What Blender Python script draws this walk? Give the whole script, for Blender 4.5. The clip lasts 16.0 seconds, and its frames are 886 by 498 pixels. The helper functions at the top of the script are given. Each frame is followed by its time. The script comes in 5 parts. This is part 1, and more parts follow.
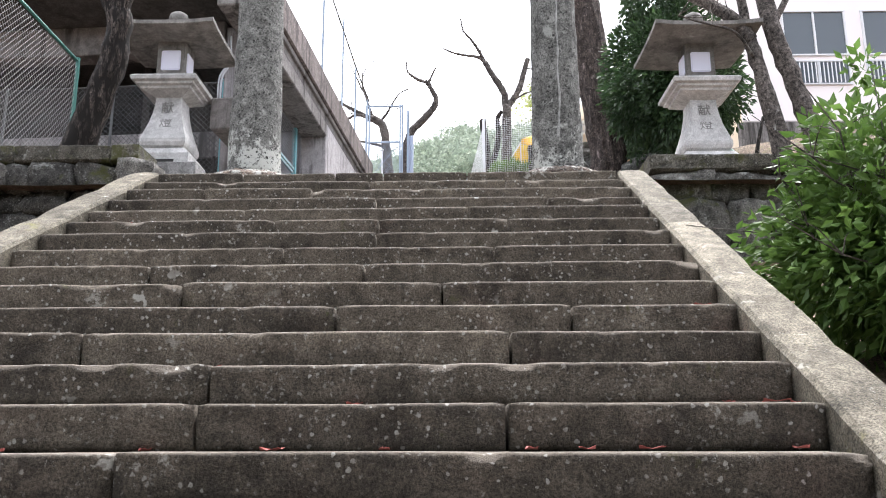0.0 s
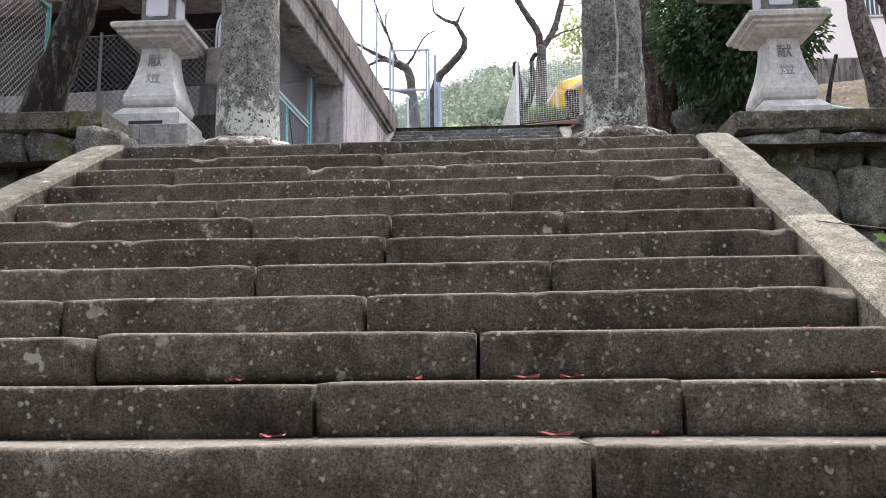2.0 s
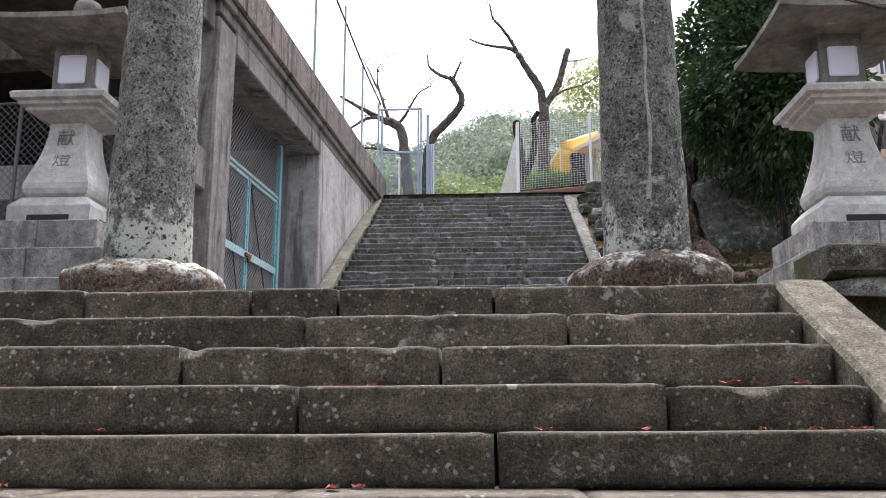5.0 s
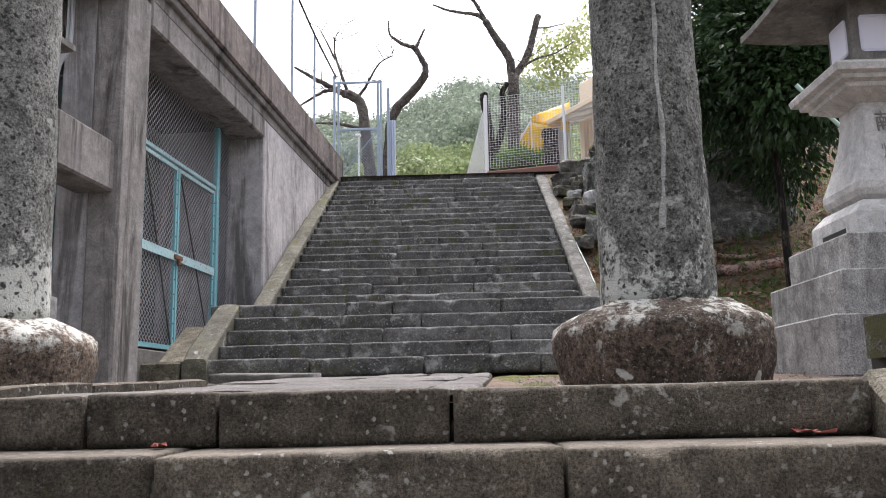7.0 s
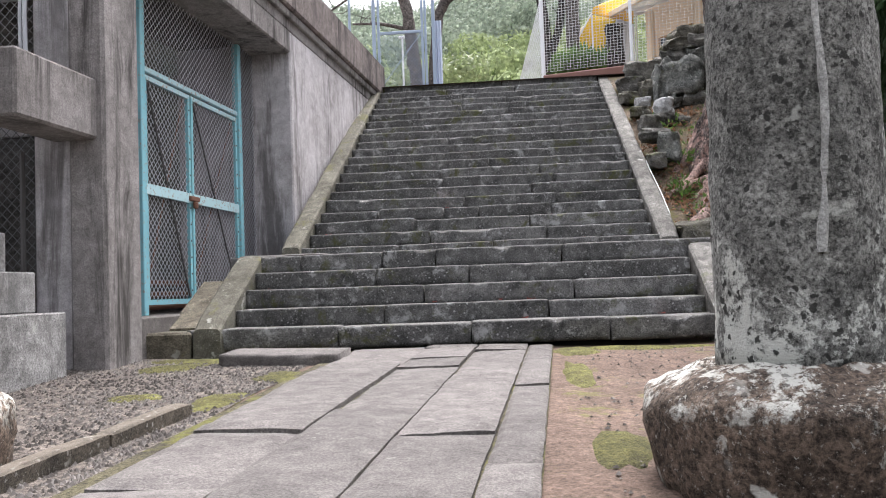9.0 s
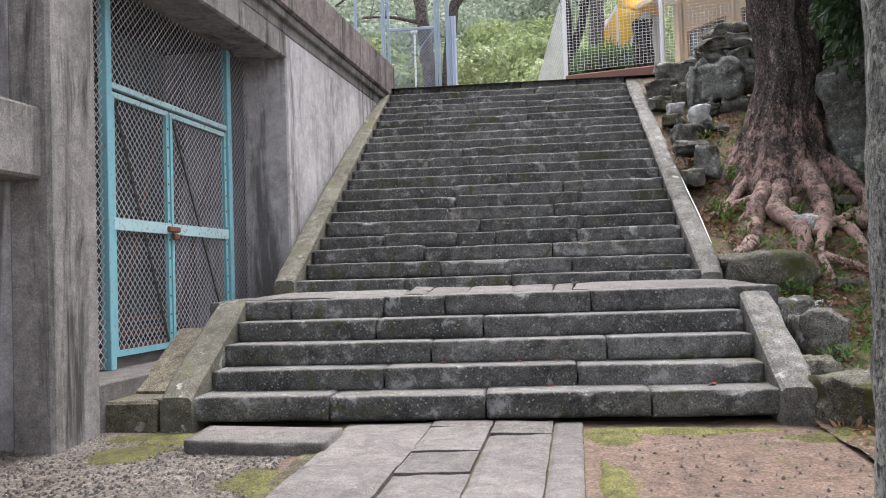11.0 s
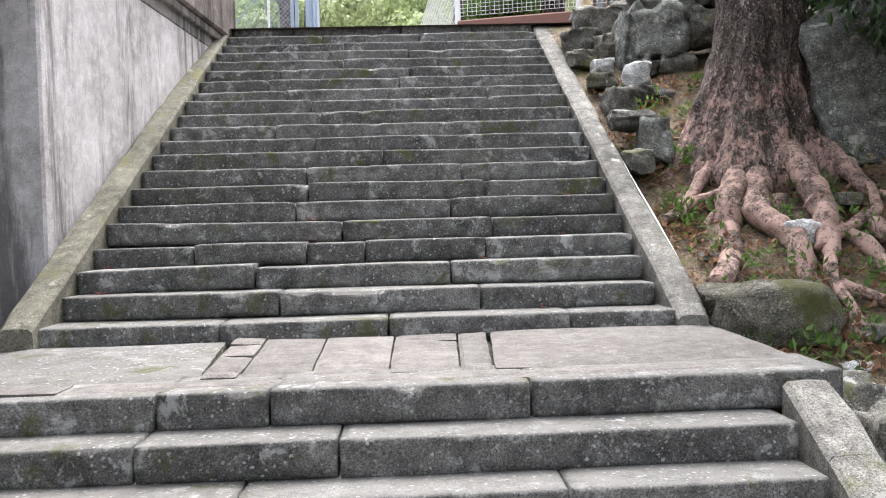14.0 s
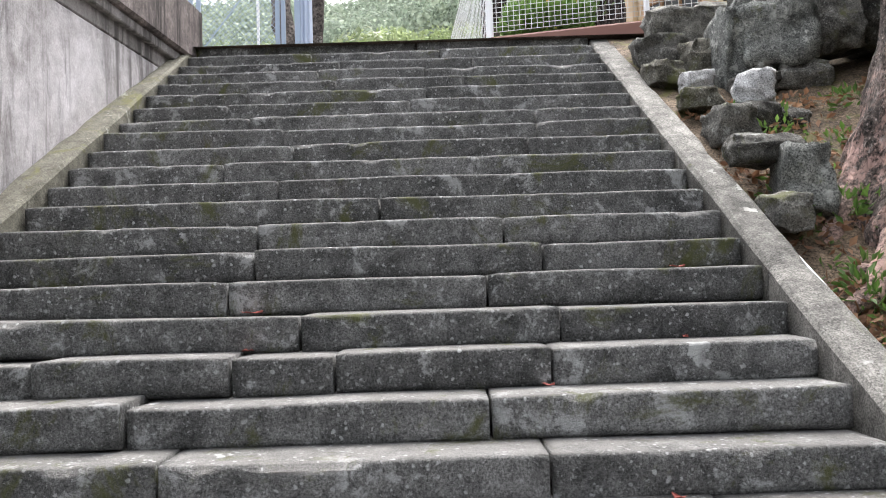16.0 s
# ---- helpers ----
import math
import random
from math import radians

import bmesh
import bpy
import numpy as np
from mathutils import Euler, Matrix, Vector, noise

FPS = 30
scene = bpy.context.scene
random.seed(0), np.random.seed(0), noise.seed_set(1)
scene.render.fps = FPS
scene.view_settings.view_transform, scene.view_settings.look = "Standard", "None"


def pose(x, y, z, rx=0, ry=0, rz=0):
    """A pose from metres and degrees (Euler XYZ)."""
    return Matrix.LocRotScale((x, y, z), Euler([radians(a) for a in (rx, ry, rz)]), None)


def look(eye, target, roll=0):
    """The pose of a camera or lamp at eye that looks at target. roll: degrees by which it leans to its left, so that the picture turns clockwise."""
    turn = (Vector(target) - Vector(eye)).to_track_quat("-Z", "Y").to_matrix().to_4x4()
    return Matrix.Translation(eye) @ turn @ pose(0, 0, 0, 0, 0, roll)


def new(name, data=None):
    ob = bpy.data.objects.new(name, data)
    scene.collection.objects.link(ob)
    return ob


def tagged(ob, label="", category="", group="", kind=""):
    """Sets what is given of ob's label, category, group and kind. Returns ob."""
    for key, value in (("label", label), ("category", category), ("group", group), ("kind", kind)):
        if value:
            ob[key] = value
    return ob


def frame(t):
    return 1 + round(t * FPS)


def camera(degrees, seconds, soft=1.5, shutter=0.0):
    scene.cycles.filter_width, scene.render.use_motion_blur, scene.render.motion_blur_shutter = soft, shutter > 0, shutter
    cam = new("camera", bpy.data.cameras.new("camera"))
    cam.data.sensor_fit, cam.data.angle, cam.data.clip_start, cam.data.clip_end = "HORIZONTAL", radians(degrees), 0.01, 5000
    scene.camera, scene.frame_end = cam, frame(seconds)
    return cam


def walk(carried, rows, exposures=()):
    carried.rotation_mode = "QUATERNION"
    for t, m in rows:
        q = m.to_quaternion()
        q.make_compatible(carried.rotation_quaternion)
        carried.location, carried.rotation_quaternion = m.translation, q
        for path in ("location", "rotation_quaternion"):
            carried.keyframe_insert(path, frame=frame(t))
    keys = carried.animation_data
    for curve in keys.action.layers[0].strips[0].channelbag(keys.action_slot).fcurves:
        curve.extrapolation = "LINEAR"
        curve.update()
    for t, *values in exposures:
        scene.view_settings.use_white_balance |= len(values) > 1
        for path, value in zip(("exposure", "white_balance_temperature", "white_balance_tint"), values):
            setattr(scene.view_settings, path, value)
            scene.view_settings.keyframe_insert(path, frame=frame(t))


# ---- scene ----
cam = camera(55.1, 16.0, soft=1.0)
METRES, EYE, TILT, LEAN, TURN = 13.5, 1.64, 0.0, 0.0, 0.7
ROWS = [
    (0.0, 0.0, 0.0, 0.0, 0.05, 13.06, 0.24),
    (0.5, 0.0017, 0.0274, 0.0124, -0.52, 13.22, 0.36),
    (1.0, 0.0006, 0.0539, 0.0255, 0.11, 12.62, 0.85),
    (1.5, 0.0012, 0.0785, 0.0373, 1.51, 10.77, 0.75),
    (2.0, -0.001, 0.1031, 0.0478, 2.24, 9.23, 0.55),
    (2.5, 0.0014, 0.127, 0.06, 1.66, 8.95, 0.96),
    (3.0, 0.0023, 0.1498, 0.074, 2.08, 10.22, 1.37),
    (3.5, 0.0085, 0.1702, 0.087, 2.43, 12.28, 0.76),
    (4.0, 0.0081, 0.1927, 0.1002, 2.99, 12.32, 0.21),
    (6.5, 0.0139, 0.3057, 0.1612, 0.4, 11.26, 0.65),
    (7.0, 0.0158, 0.3305, 0.1733, 0.42, 9.99, 1.26),
    (7.5, 0.0207, 0.3518, 0.1846, 1.25, 8.02, 1.94),
    (8.0, 0.0216, 0.3761, 0.1978, 2.78, 5.89, 2.21),
    (10.5, 0.0201, 0.479, 0.2516, 5.15, 1.23, 1.88),
    (11.0, 0.0198, 0.4982, 0.2618, 5.46, 1.8, 1.76),
    (11.5, 0.0187, 0.5231, 0.2744, 4.77, 2.91, 1.29),
    (12.0, 0.0203, 0.5486, 0.2852, 3.37, 2.88, 1.32),
    (12.5, 0.0146, 0.5827, 0.2954, 2.11, 1.8, 2.17),
    (13.0, 0.0131, 0.6233, 0.299, 0.13, -0.43, 2.05),
    (13.5, 0.011, 0.6682, 0.3016, -1.87, -0.88, 1.37),
    (14.0, 0.0162, 0.7227, 0.301, -2.95, -1.29, 1.59),
    (14.5, 0.0196, 0.7727, 0.302, -2.74, -2.07, 1.46),
    (15.0, 0.0223, 0.8297, 0.3057, -2.04, -1.26, 1.68),
    (15.5, 0.0231, 0.8793, 0.3085, -1.08, 0.47, 1.57),
    (16.0, 0.0258, 0.9242, 0.3141, -1.06, 2.83, 1.84),
]
walk(cam, [(t, pose(0, 0, EYE, TILT, LEAN, TURN) @ pose(METRES * x, METRES * y, METRES * z, 90 + pitch, roll, yaw)) for t, x, y, z, yaw, pitch, roll in ROWS],
     exposures=[(0.0, 2.15, 6350, 13), (2.0, 1.84, 6350, 13), (3.0, 1.84, 6350, 13), (3.6, 1.6, 6350, 13), (4.2, 1.55, 6350, 13), (7.0, 1.5, 6450, 14), (8.0, 1.8, 6450, 14), (11.0, 1.7, 6450, 13), (12.5, 1.97, 6500, 11), (14.0, 2.2, 6500, 11), (15.0, 2.4, 6450, 12), (16.0, 2.1, 6500, 11)])

# ---- light: an overcast sky ----
world = bpy.data.worlds.new("overcast")
scene.world = world
world.use_nodes = True
wn = world.node_tree.nodes
wl = world.node_tree.links
sky = wn.new("ShaderNodeTexSky")
sky.sky_type = "NISHITA"
sky.sun_disc = False
sky.sun_elevation, sky.sun_rotation = radians(67), radians(18)
sky.air_density, sky.dust_density, sky.ozone_density = 1.0, 3.0, 1.0
wash = wn.new("ShaderNodeHueSaturation")
wash.inputs["Saturation"].default_value = 0.22
wl.new(sky.outputs[0], wash.inputs["Color"])
wl.new(wash.outputs[0], wn["Background"].inputs[0])
wn["Background"].inputs[1].default_value = 0.15
sun = new("sun", bpy.data.lights.new("sun", "SUN"))
sun.data.energy, sun.data.angle, sun.data.color = 2.0, radians(40), (1.0, 0.98, 0.96)
sun.matrix_basis = look((2, 6, 15), (0, 0, 0))


# ---- materials ----
def nodes_of(name):
    m = bpy.data.materials.new(name)
    m.use_nodes = True
    return m, m.node_tree.nodes, m.node_tree.links, m.node_tree.nodes["Principled BSDF"]


def noise_tex(n, l, vec, scale, detail=4.0, rough=0.6, dist=0.0):
    t = n.new("ShaderNodeTexNoise")
    t.inputs["Scale"].default_value, t.inputs["Detail"].default_value = scale, detail
    t.inputs["Roughness"].default_value, t.inputs["Distortion"].default_value = rough, dist
    l.new(vec, t.inputs["Vector"])
    return t.outputs["Fac"]


def step_of(n, l, fac, lo, hi):
    r = n.new("ShaderNodeMapRange")
    r.inputs["From Min"].default_value, r.inputs["From Max"].default_value = lo, hi
    l.new(fac, r.inputs["Value"])
    return r.outputs["Result"]


def blend(n, l, fac, a, b, mode="MIX"):
    m = n.new("ShaderNodeMix")
    m.data_type, m.blend_type = "RGBA", mode
    for key, v in (("Factor", fac), ("A", a), ("B", b)):
        sock = [s for s in m.inputs if s.name == key and s.enabled and (key == "Factor" or s.type == "RGBA")][0]
        if isinstance(v, (int, float)):
            sock.default_value = v
        elif isinstance(v, tuple):
            sock.default_value = (*v, 1)
        else:
            l.new(v, sock)
    return [o for o in m.outputs if o.type == "RGBA"][0]


def times(n, l, a, b):
    m = n.new("ShaderNodeMath")
    m.operation = "MULTIPLY"
    l.new(a, m.inputs[0])
    if isinstance(b, (int, float)):
        m.inputs[1].default_value = b
    else:
        l.new(b, m.inputs[1])
    return m.outputs[0]


def bump_of(n, l, bsdf, height, strength, dist=0.01):
    b = n.new("ShaderNodeBump")
    b.inputs["Strength"].default_value, b.inputs["Distance"].default_value = strength, dist
    l.new(height, b.inputs["Height"])
    l.new(b.outputs[0], bsdf.inputs["Normal"])


def place(n):
    return n.new("ShaderNodeNewGeometry").outputs["Position"]


def stretched(n, l, vec, sx, sy, sz):
    m = n.new("ShaderNodeMapping")
    m.inputs["Scale"].default_value = (sx, sy, sz)
    l.new(vec, m.inputs["Vector"])
    return m.outputs[0]


def spun(n, l, v, scale, reach):
    """Positions shaken by noise, to fray the outlines of spots."""
    nz = n.new("ShaderNodeTexNoise")
    nz.inputs["Scale"].default_value = scale
    l.new(v, nz.inputs["Vector"])
    wob = n.new("ShaderNodeVectorMath")
    wob.operation = "MULTIPLY_ADD"
    l.new(nz.outputs["Color"], wob.inputs[0])
    wob.inputs[1].default_value = (reach, reach, reach)
    l.new(v, wob.inputs[2])
    return wob.outputs[0]


def cells(n, l, v, scale):
    vo = n.new("ShaderNodeTexVoronoi")
    vo.inputs["Scale"].default_value = scale
    l.new(v, vo.inputs["Vector"])
    return vo.outputs["Distance"]


def weathered(name, base, dark, lichen=(0.5, 0.5, 0.46), spots=0.5, speck=0.5, moss=0.0, vary=0.25, grain=105.0, rough=0.9, bump=0.6, streak=0.0, moss_colour=(0.07, 0.075, 0.022), patch=0.4, contrast=1.0, pits=0.0, stretch=None, worn=None, flecks=0.0, fissure=0.0, top_light=None):
    """Weathered stone, concrete, soil or bark: grain, dark stains, pale lichen spots, specks, moss and streaks."""
    m, n, l, b = nodes_of(name)
    v = place(n)
    if stretch:
        v = stretched(n, l, v, *stretch)
    big = noise_tex(n, l, v, 1.7, 5, 0.65)
    mid = noise_tex(n, l, v, 9.0, 6, 0.75, 0.4)
    fine = noise_tex(n, l, v, grain, 4, 0.8)
    c = blend(n, l, step_of(n, l, big, 0.32, 0.68), dark, base)
    c = blend(n, l, times(n, l, step_of(n, l, mid, 0.38, 0.68), 0.55), c, base)
    info = n.new("ShaderNodeObjectInfo").outputs["Random"]
    tone = n.new("ShaderNodeMapRange")
    tone.inputs["To Min"].default_value, tone.inputs["To Max"].default_value = 1 - vary, 1 + vary
    l.new(info, tone.inputs["Value"])
    c = blend(n, l, 1.0, c, tone.outputs["Result"], "MULTIPLY")
    for f, lo, hi, a, z in ((fine, 1 - 0.72 * contrast, 1 + 0.72 * contrast, 0.36, 0.64), (mid, 1 - 0.42 * contrast, 1 + 0.42 * contrast, 0.34, 0.66)):
        g = n.new("ShaderNodeMapRange")
        g.inputs["From Min"].default_value, g.inputs["From Max"].default_value = a, z
        g.inputs["To Min"].default_value, g.inputs["To Max"].default_value = lo, hi
        l.new(f, g.inputs["Value"])
        c = blend(n, l, 1.0, c, g.outputs["Result"], "MULTIPLY")
    if patch:
        pa = noise_tex(n, l, v, 4.5, 8, 0.78, 0.3)
        c = blend(n, l, times(n, l, step_of(n, l, pa, 0.64 - 0.08 * patch, 0.68 - 0.06 * patch), 0.6), c, lichen)
    if speck:
        where = step_of(n, l, noise_tex(n, l, v, 3.1, 5, 0.7), 0.62 - 0.24 * speck, 0.74 - 0.2 * speck)
        dot = step_of(n, l, noise_tex(n, l, v, 52.0, 4, 0.75, 0.2), 0.60, 0.65)
        c = blend(n, l, times(n, l, times(n, l, dot, where), 0.5), c, lichen)
    # Upward faces paled: sky light on the treads painted in, over some foot wear
    if top_light:
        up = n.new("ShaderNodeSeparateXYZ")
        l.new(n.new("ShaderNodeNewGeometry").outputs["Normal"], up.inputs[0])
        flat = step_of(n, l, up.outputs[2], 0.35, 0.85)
        patchy = step_of(n, l, noise_tex(n, l, v, 6.0, 6, 0.75), 0.28, 0.62)
        c = blend(n, l, times(n, l, times(n, l, flat, patchy), 0.85), c, top_light)
    if flecks:
        where = step_of(n, l, noise_tex(n, l, v, 5.0, 4, 0.7), 0.40, 0.60)
        dot = step_of(n, l, cells(n, l, spun(n, l, v, 60.0, 0.02), 26.0), 0.24, 0.16)
        c = blend(n, l, times(n, l, times(n, l, dot, where), flecks), c, lichen)
    if worn:
        tint, z0, z1 = worn
        sep = n.new("ShaderNodeSeparateXYZ")
        l.new(place(n), sep.inputs[0])
        low = step_of(n, l, sep.outputs[2], z1, z0)
        wp = step_of(n, l, noise_tex(n, l, v, 2.6, 6, 0.75, 0.4), 0.42, 0.56)
        wf = step_of(n, l, noise_tex(n, l, v, 14.0, 5, 0.8), 0.40, 0.60)
        c = blend(n, l, times(n, l, step_of(n, l, times(n, l, times(n, l, low, wp), wf), 0.10, 0.34), 0.85), c, tint)
    if streak:
        st = noise_tex(n, l, stretched(n, l, v, 3.2, 3.2, 0.30), 1.0, 7, 0.75, 0.6)
        st = times(n, l, step_of(n, l, st, 0.48, 0.60), step_of(n, l, noise_tex(n, l, v, 0.8, 4, 0.6), 0.28, 0.5))
        c = blend(n, l, times(n, l, st, streak), c, tuple(0.35 * a for a in dark))
    if spots:
        where = step_of(n, l, noise_tex(n, l, v, 2.3, 3, 0.6), 0.66 - 0.3 * spots, 0.72 - 0.2 * spots)
        dot = step_of(n, l, cells(n, l, spun(n, l, v, 16.0, 0.16), 4.5), 0.17, 0.12)
        c = blend(n, l, times(n, l, times(n, l, dot, where), 0.85), c, lichen)
    if pits:
        dot = step_of(n, l, cells(n, l, spun(n, l, v, 40.0, 0.04), 22.0), 0.27, 0.19)
        c = blend(n, l, times(n, l, dot, pits), c, tuple(0.3 * a for a in dark))
    if moss:
        mo = noise_tex(n, l, v, 2.6, 6, 0.75, 0.5)
        c = blend(n, l, times(n, l, step_of(n, l, mo, 0.66 - 0.2 * moss, 0.76 - 0.2 * moss), 0.85), c, moss_colour)
    l.new(c, b.inputs["Base Color"])
    b.inputs["Roughness"].default_value = rough
    b.inputs["Specular IOR Level"].default_value = 0.25
    h = blend(n, l, 0.5, mid, fine)
    if fissure:
        crack = step_of(n, l, cells(n, l, spun(n, l, stretched(n, l, place(n), 1.0, 1.0, 0.28), 9.0, 0.10), 17.0), 0.62, 0.30)
        ridge = step_of(n, l, noise_tex(n, l, stretched(n, l, place(n), 1.0, 1.0, 0.22), 26.0, 5, 0.7, 0.5), 0.36, 0.60)
        plate = times(n, l, crack, ridge)
        c = blend(n, l, times(n, l, step_of(n, l, plate, 0.40, 0.02), fissure), c, tuple(0.4 * x for x in dark))
        l.new(c, b.inputs["Base Color"])
        h = blend(n, l, 0.75, h, plate)
    bump_of(n, l, b, h, bump, 0.028 if fissure else 0.02)
    return m


def plain(name, colour, rough=0.6, metal=0.0, mottle=0.15, scale=12.0, wear=None, bump=0.1):
    """A painted or plain surface with slight mottling, and worn patches where wear gives their colour."""
    m, n, l, b = nodes_of(name)
    v = place(n)
    f = noise_tex(n, l, v, scale, 5, 0.65)
    c = blend(n, l, times(n, l, f, mottle * 2), colour, tuple(0.55 * a for a in colour))
    if wear:
        c = blend(n, l, step_of(n, l, noise_tex(n, l, v, scale * 2.2, 5, 0.7), 0.56, 0.62), c, wear)
    l.new(c, b.inputs["Base Color"])
    b.inputs["Roughness"].default_value, b.inputs["Metallic"].default_value = rough, metal
    if bump:
        bump_of(n, l, b, f, bump, 0.01)
    return m


def leafy(name, a, bcol, rough=0.5):
    m, n, l, b = nodes_of(name)
    g = n.new("ShaderNodeNewGeometry")
    c = blend(n, l, g.outputs["Random Per Island"], a, bcol)
    big = noise_tex(n, l, g.outputs["Position"], 0.9, 3, 0.6)
    c = blend(n, l, times(n, l, step_of(n, l, big, 0.38, 0.62), 0.7), c, tuple(0.5 * x for x in a))
    l.new(c, b.inputs["Base Color"])
    b.inputs["Roughness"].default_value = rough
    b.inputs["Specular IOR Level"].default_value = 0.35
    tr = n.new("ShaderNodeBsdfTranslucent")
    l.new(c, tr.inputs["Color"])
    mix = n.new("ShaderNodeMixShader")
    mix.inputs[0].default_value = 0.35
    l.new(b.outputs[0], mix.inputs[1])
    l.new(tr.outputs[0], mix.inputs[2])
    l.new(mix.outputs[0], n["Material Output"].inputs["Surface"])
    return m


STEP = weathered("brown_step_stone", (0.125, 0.107, 0.084), (0.046, 0.039, 0.031), lichen=(0.46, 0.45, 0.41), spots=0.45, speck=0.7, moss=0.12, patch=0.35, contrast=0.85, flecks=0.75, bump=1.0, top_light=(0.225, 0.195, 0.162))
STEP_GREY = weathered("grey_step_stone", (0.150, 0.148, 0.144), (0.060, 0.060, 0.059), lichen=(0.44, 0.445, 0.44), spots=0.35, speck=1.9, moss=0.52, patch=1.0, moss_colour=(0.075, 0.08, 0.026), contrast=0.9, flecks=0.75, bump=1.0, top_light=(0.175, 0.168, 0.16))
CURB = weathered("lichened_curb_stone", (0.145, 0.130, 0.100), (0.072, 0.064, 0.047), lichen=(0.37, 0.365, 0.32), spots=0.7, speck=0.7, moss=0.3, moss_colour=(0.13, 0.122, 0.045), patch=0.25, contrast=1.0)
CURB_GREY = weathered("grey_curb_stone", (0.175, 0.168, 0.155), (0.085, 0.082, 0.075), lichen=(0.38, 0.38, 0.36), spots=0.5, speck=0.8, moss=0.15, patch=0.4, contrast=0.9)
SLAB = weathered("paving_slab_stone", (0.140, 0.129, 0.123), (0.088, 0.081, 0.077), spots=0.1, speck=0.35, moss=0.0, bump=0.5, patch=0.0, contrast=0.6, vary=0.14)
COPING = weathered("mossy_coping_stone", (0.125, 0.117, 0.098), (0.050, 0.047, 0.036), spots=0.5, speck=1.0, moss=0.8, flecks=0.4, contrast=1.2, bump=1.0, patch=0.3)
RUBBLE = weathered("dark_rubble_stone", (0.125, 0.12, 0.108), (0.036, 0.034, 0.031), lichen=(0.40, 0.41, 0.39), spots=0.5, speck=1.0, moss=0.45, vary=0.5, patch=0.8, contrast=1.2, flecks=0.4)
PILLAR = weathered("pitted_pillar_stone", (0.165, 0.165, 0.155), (0.085, 0.085, 0.078), lichen=(0.40, 0.41, 0.38), spots=0.6, speck=1.1, vary=0.1, bump=1.0, grain=70, patch=0.5, contrast=1.15, pits=0.95, flecks=0.5, worn=((0.55, 0.56, 0.52), 4.42, 5.0))
PLINTH = weathered("reddish_plinth_stone", (0.140, 0.106, 0.082), (0.055, 0.042, 0.033), lichen=(0.55, 0.55, 0.51), spots=0.9, speck=1.2, bump=1.0, patch=0.5, contrast=1.1, grain=50, pits=0.6, worn=((0.50, 0.50, 0.46), 4.40, 4.17))
GRANITE = weathered("lantern_granite", (0.55, 0.545, 0.535), (0.36, 0.355, 0.345), spots=0.0, speck=0.0, vary=0.05, grain=130, bump=0.3, rough=0.8, patch=0.0, contrast=0.5, streak=0.25)
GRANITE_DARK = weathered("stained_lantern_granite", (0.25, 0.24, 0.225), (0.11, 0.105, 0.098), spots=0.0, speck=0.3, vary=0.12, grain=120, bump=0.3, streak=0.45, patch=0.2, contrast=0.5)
PEDESTAL = weathered("pale_pedestal_granite", (0.33, 0.325, 0.318), (0.19, 0.186, 0.18), spots=0.1, speck=0.6, vary=0.14, grain=110, bump=0.4, streak=0.5, patch=0.25, contrast=0.85)
CONCRETE = weathered("stained_concrete", (0.27, 0.252, 0.245), (0.15, 0.138, 0.13), spots=0.0, speck=0.0, vary=0.03, grain=90, bump=0.3, streak=0.95, patch=0.0, contrast=0.45, lichen=(0.4, 0.38, 0.37))
# Old concrete with the shade of the undercroft and recess put into its colour
CONCRETE_SHADED = weathered("shaded_old_concrete", (0.11, 0.105, 0.10), (0.05, 0.047, 0.045), spots=0.0, speck=0.0, vary=0.03, grain=60, bump=0.3, streak=0.5, patch=0.0, contrast=0.5)
PARAPET = weathered("reddish_stained_concrete", (0.22, 0.185, 0.175), (0.10, 0.085, 0.08), spots=0.0, speck=0.0, vary=0.03, grain=70, bump=0.3, streak=1.0, patch=0.3, contrast=0.6, lichen=(0.34, 0.31, 0.30))
PLASTER = weathered("pale_stained_plaster", (0.51, 0.49, 0.50), (0.27, 0.25, 0.245), spots=0.0, speck=0.0, vary=0.03, grain=90, bump=0.2, streak=0.8, patch=0.0, contrast=0.3)
SOIL = weathered("reddish_soil", (0.115, 0.080, 0.062), (0.076, 0.053, 0.041), lichen=(0.26, 0.22, 0.19), spots=0.0, speck=0.6, moss=0.35, grain=50, bump=0.8, patch=0.2, contrast=0.7, moss_colour=(0.12, 0.125, 0.03))
BANK = weathered("leaf_littered_soil", (0.150, 0.112, 0.078), (0.065, 0.048, 0.034), lichen=(0.30, 0.225, 0.16), spots=0.0, speck=0.9, moss=0.7, grain=60, bump=1.0, patch=0.3, contrast=1.2, moss_colour=(0.105, 0.10, 0.033))
BARK = weathered("dark_camphor_bark", (0.075, 0.062, 0.054), (0.028, 0.023, 0.02), lichen=(0.36, 0.29, 0.26), spots=0.0, speck=1.0, bump=1.0, grain=38, patch=0.3, contrast=1.5, stretch=(1.6, 1.6, 0.40), fissure=1.0)
ROOT = weathered("pinkish_worn_root", (0.225, 0.158, 0.136), (0.075, 0.056, 0.049), lichen=(0.46, 0.35, 0.32), spots=0.0, speck=1.3, bump=1.0, grain=55, patch=0.45, contrast=1.3, worn=((0.40, 0.27, 0.235), 5.2, 7.2))
BARK_BASE = weathered("camphor_bark_with_pinkish_wear", (0.115, 0.09, 0.079), (0.040, 0.032, 0.028), lichen=(0.52, 0.43, 0.40), spots=0.0, speck=2.0, bump=1.0, grain=45, patch=0.6, contrast=1.5, stretch=(1.3, 1.3, 0.85), flecks=0.85, worn=((0.46, 0.30, 0.26), 6.0, 7.4), fissure=0.45)
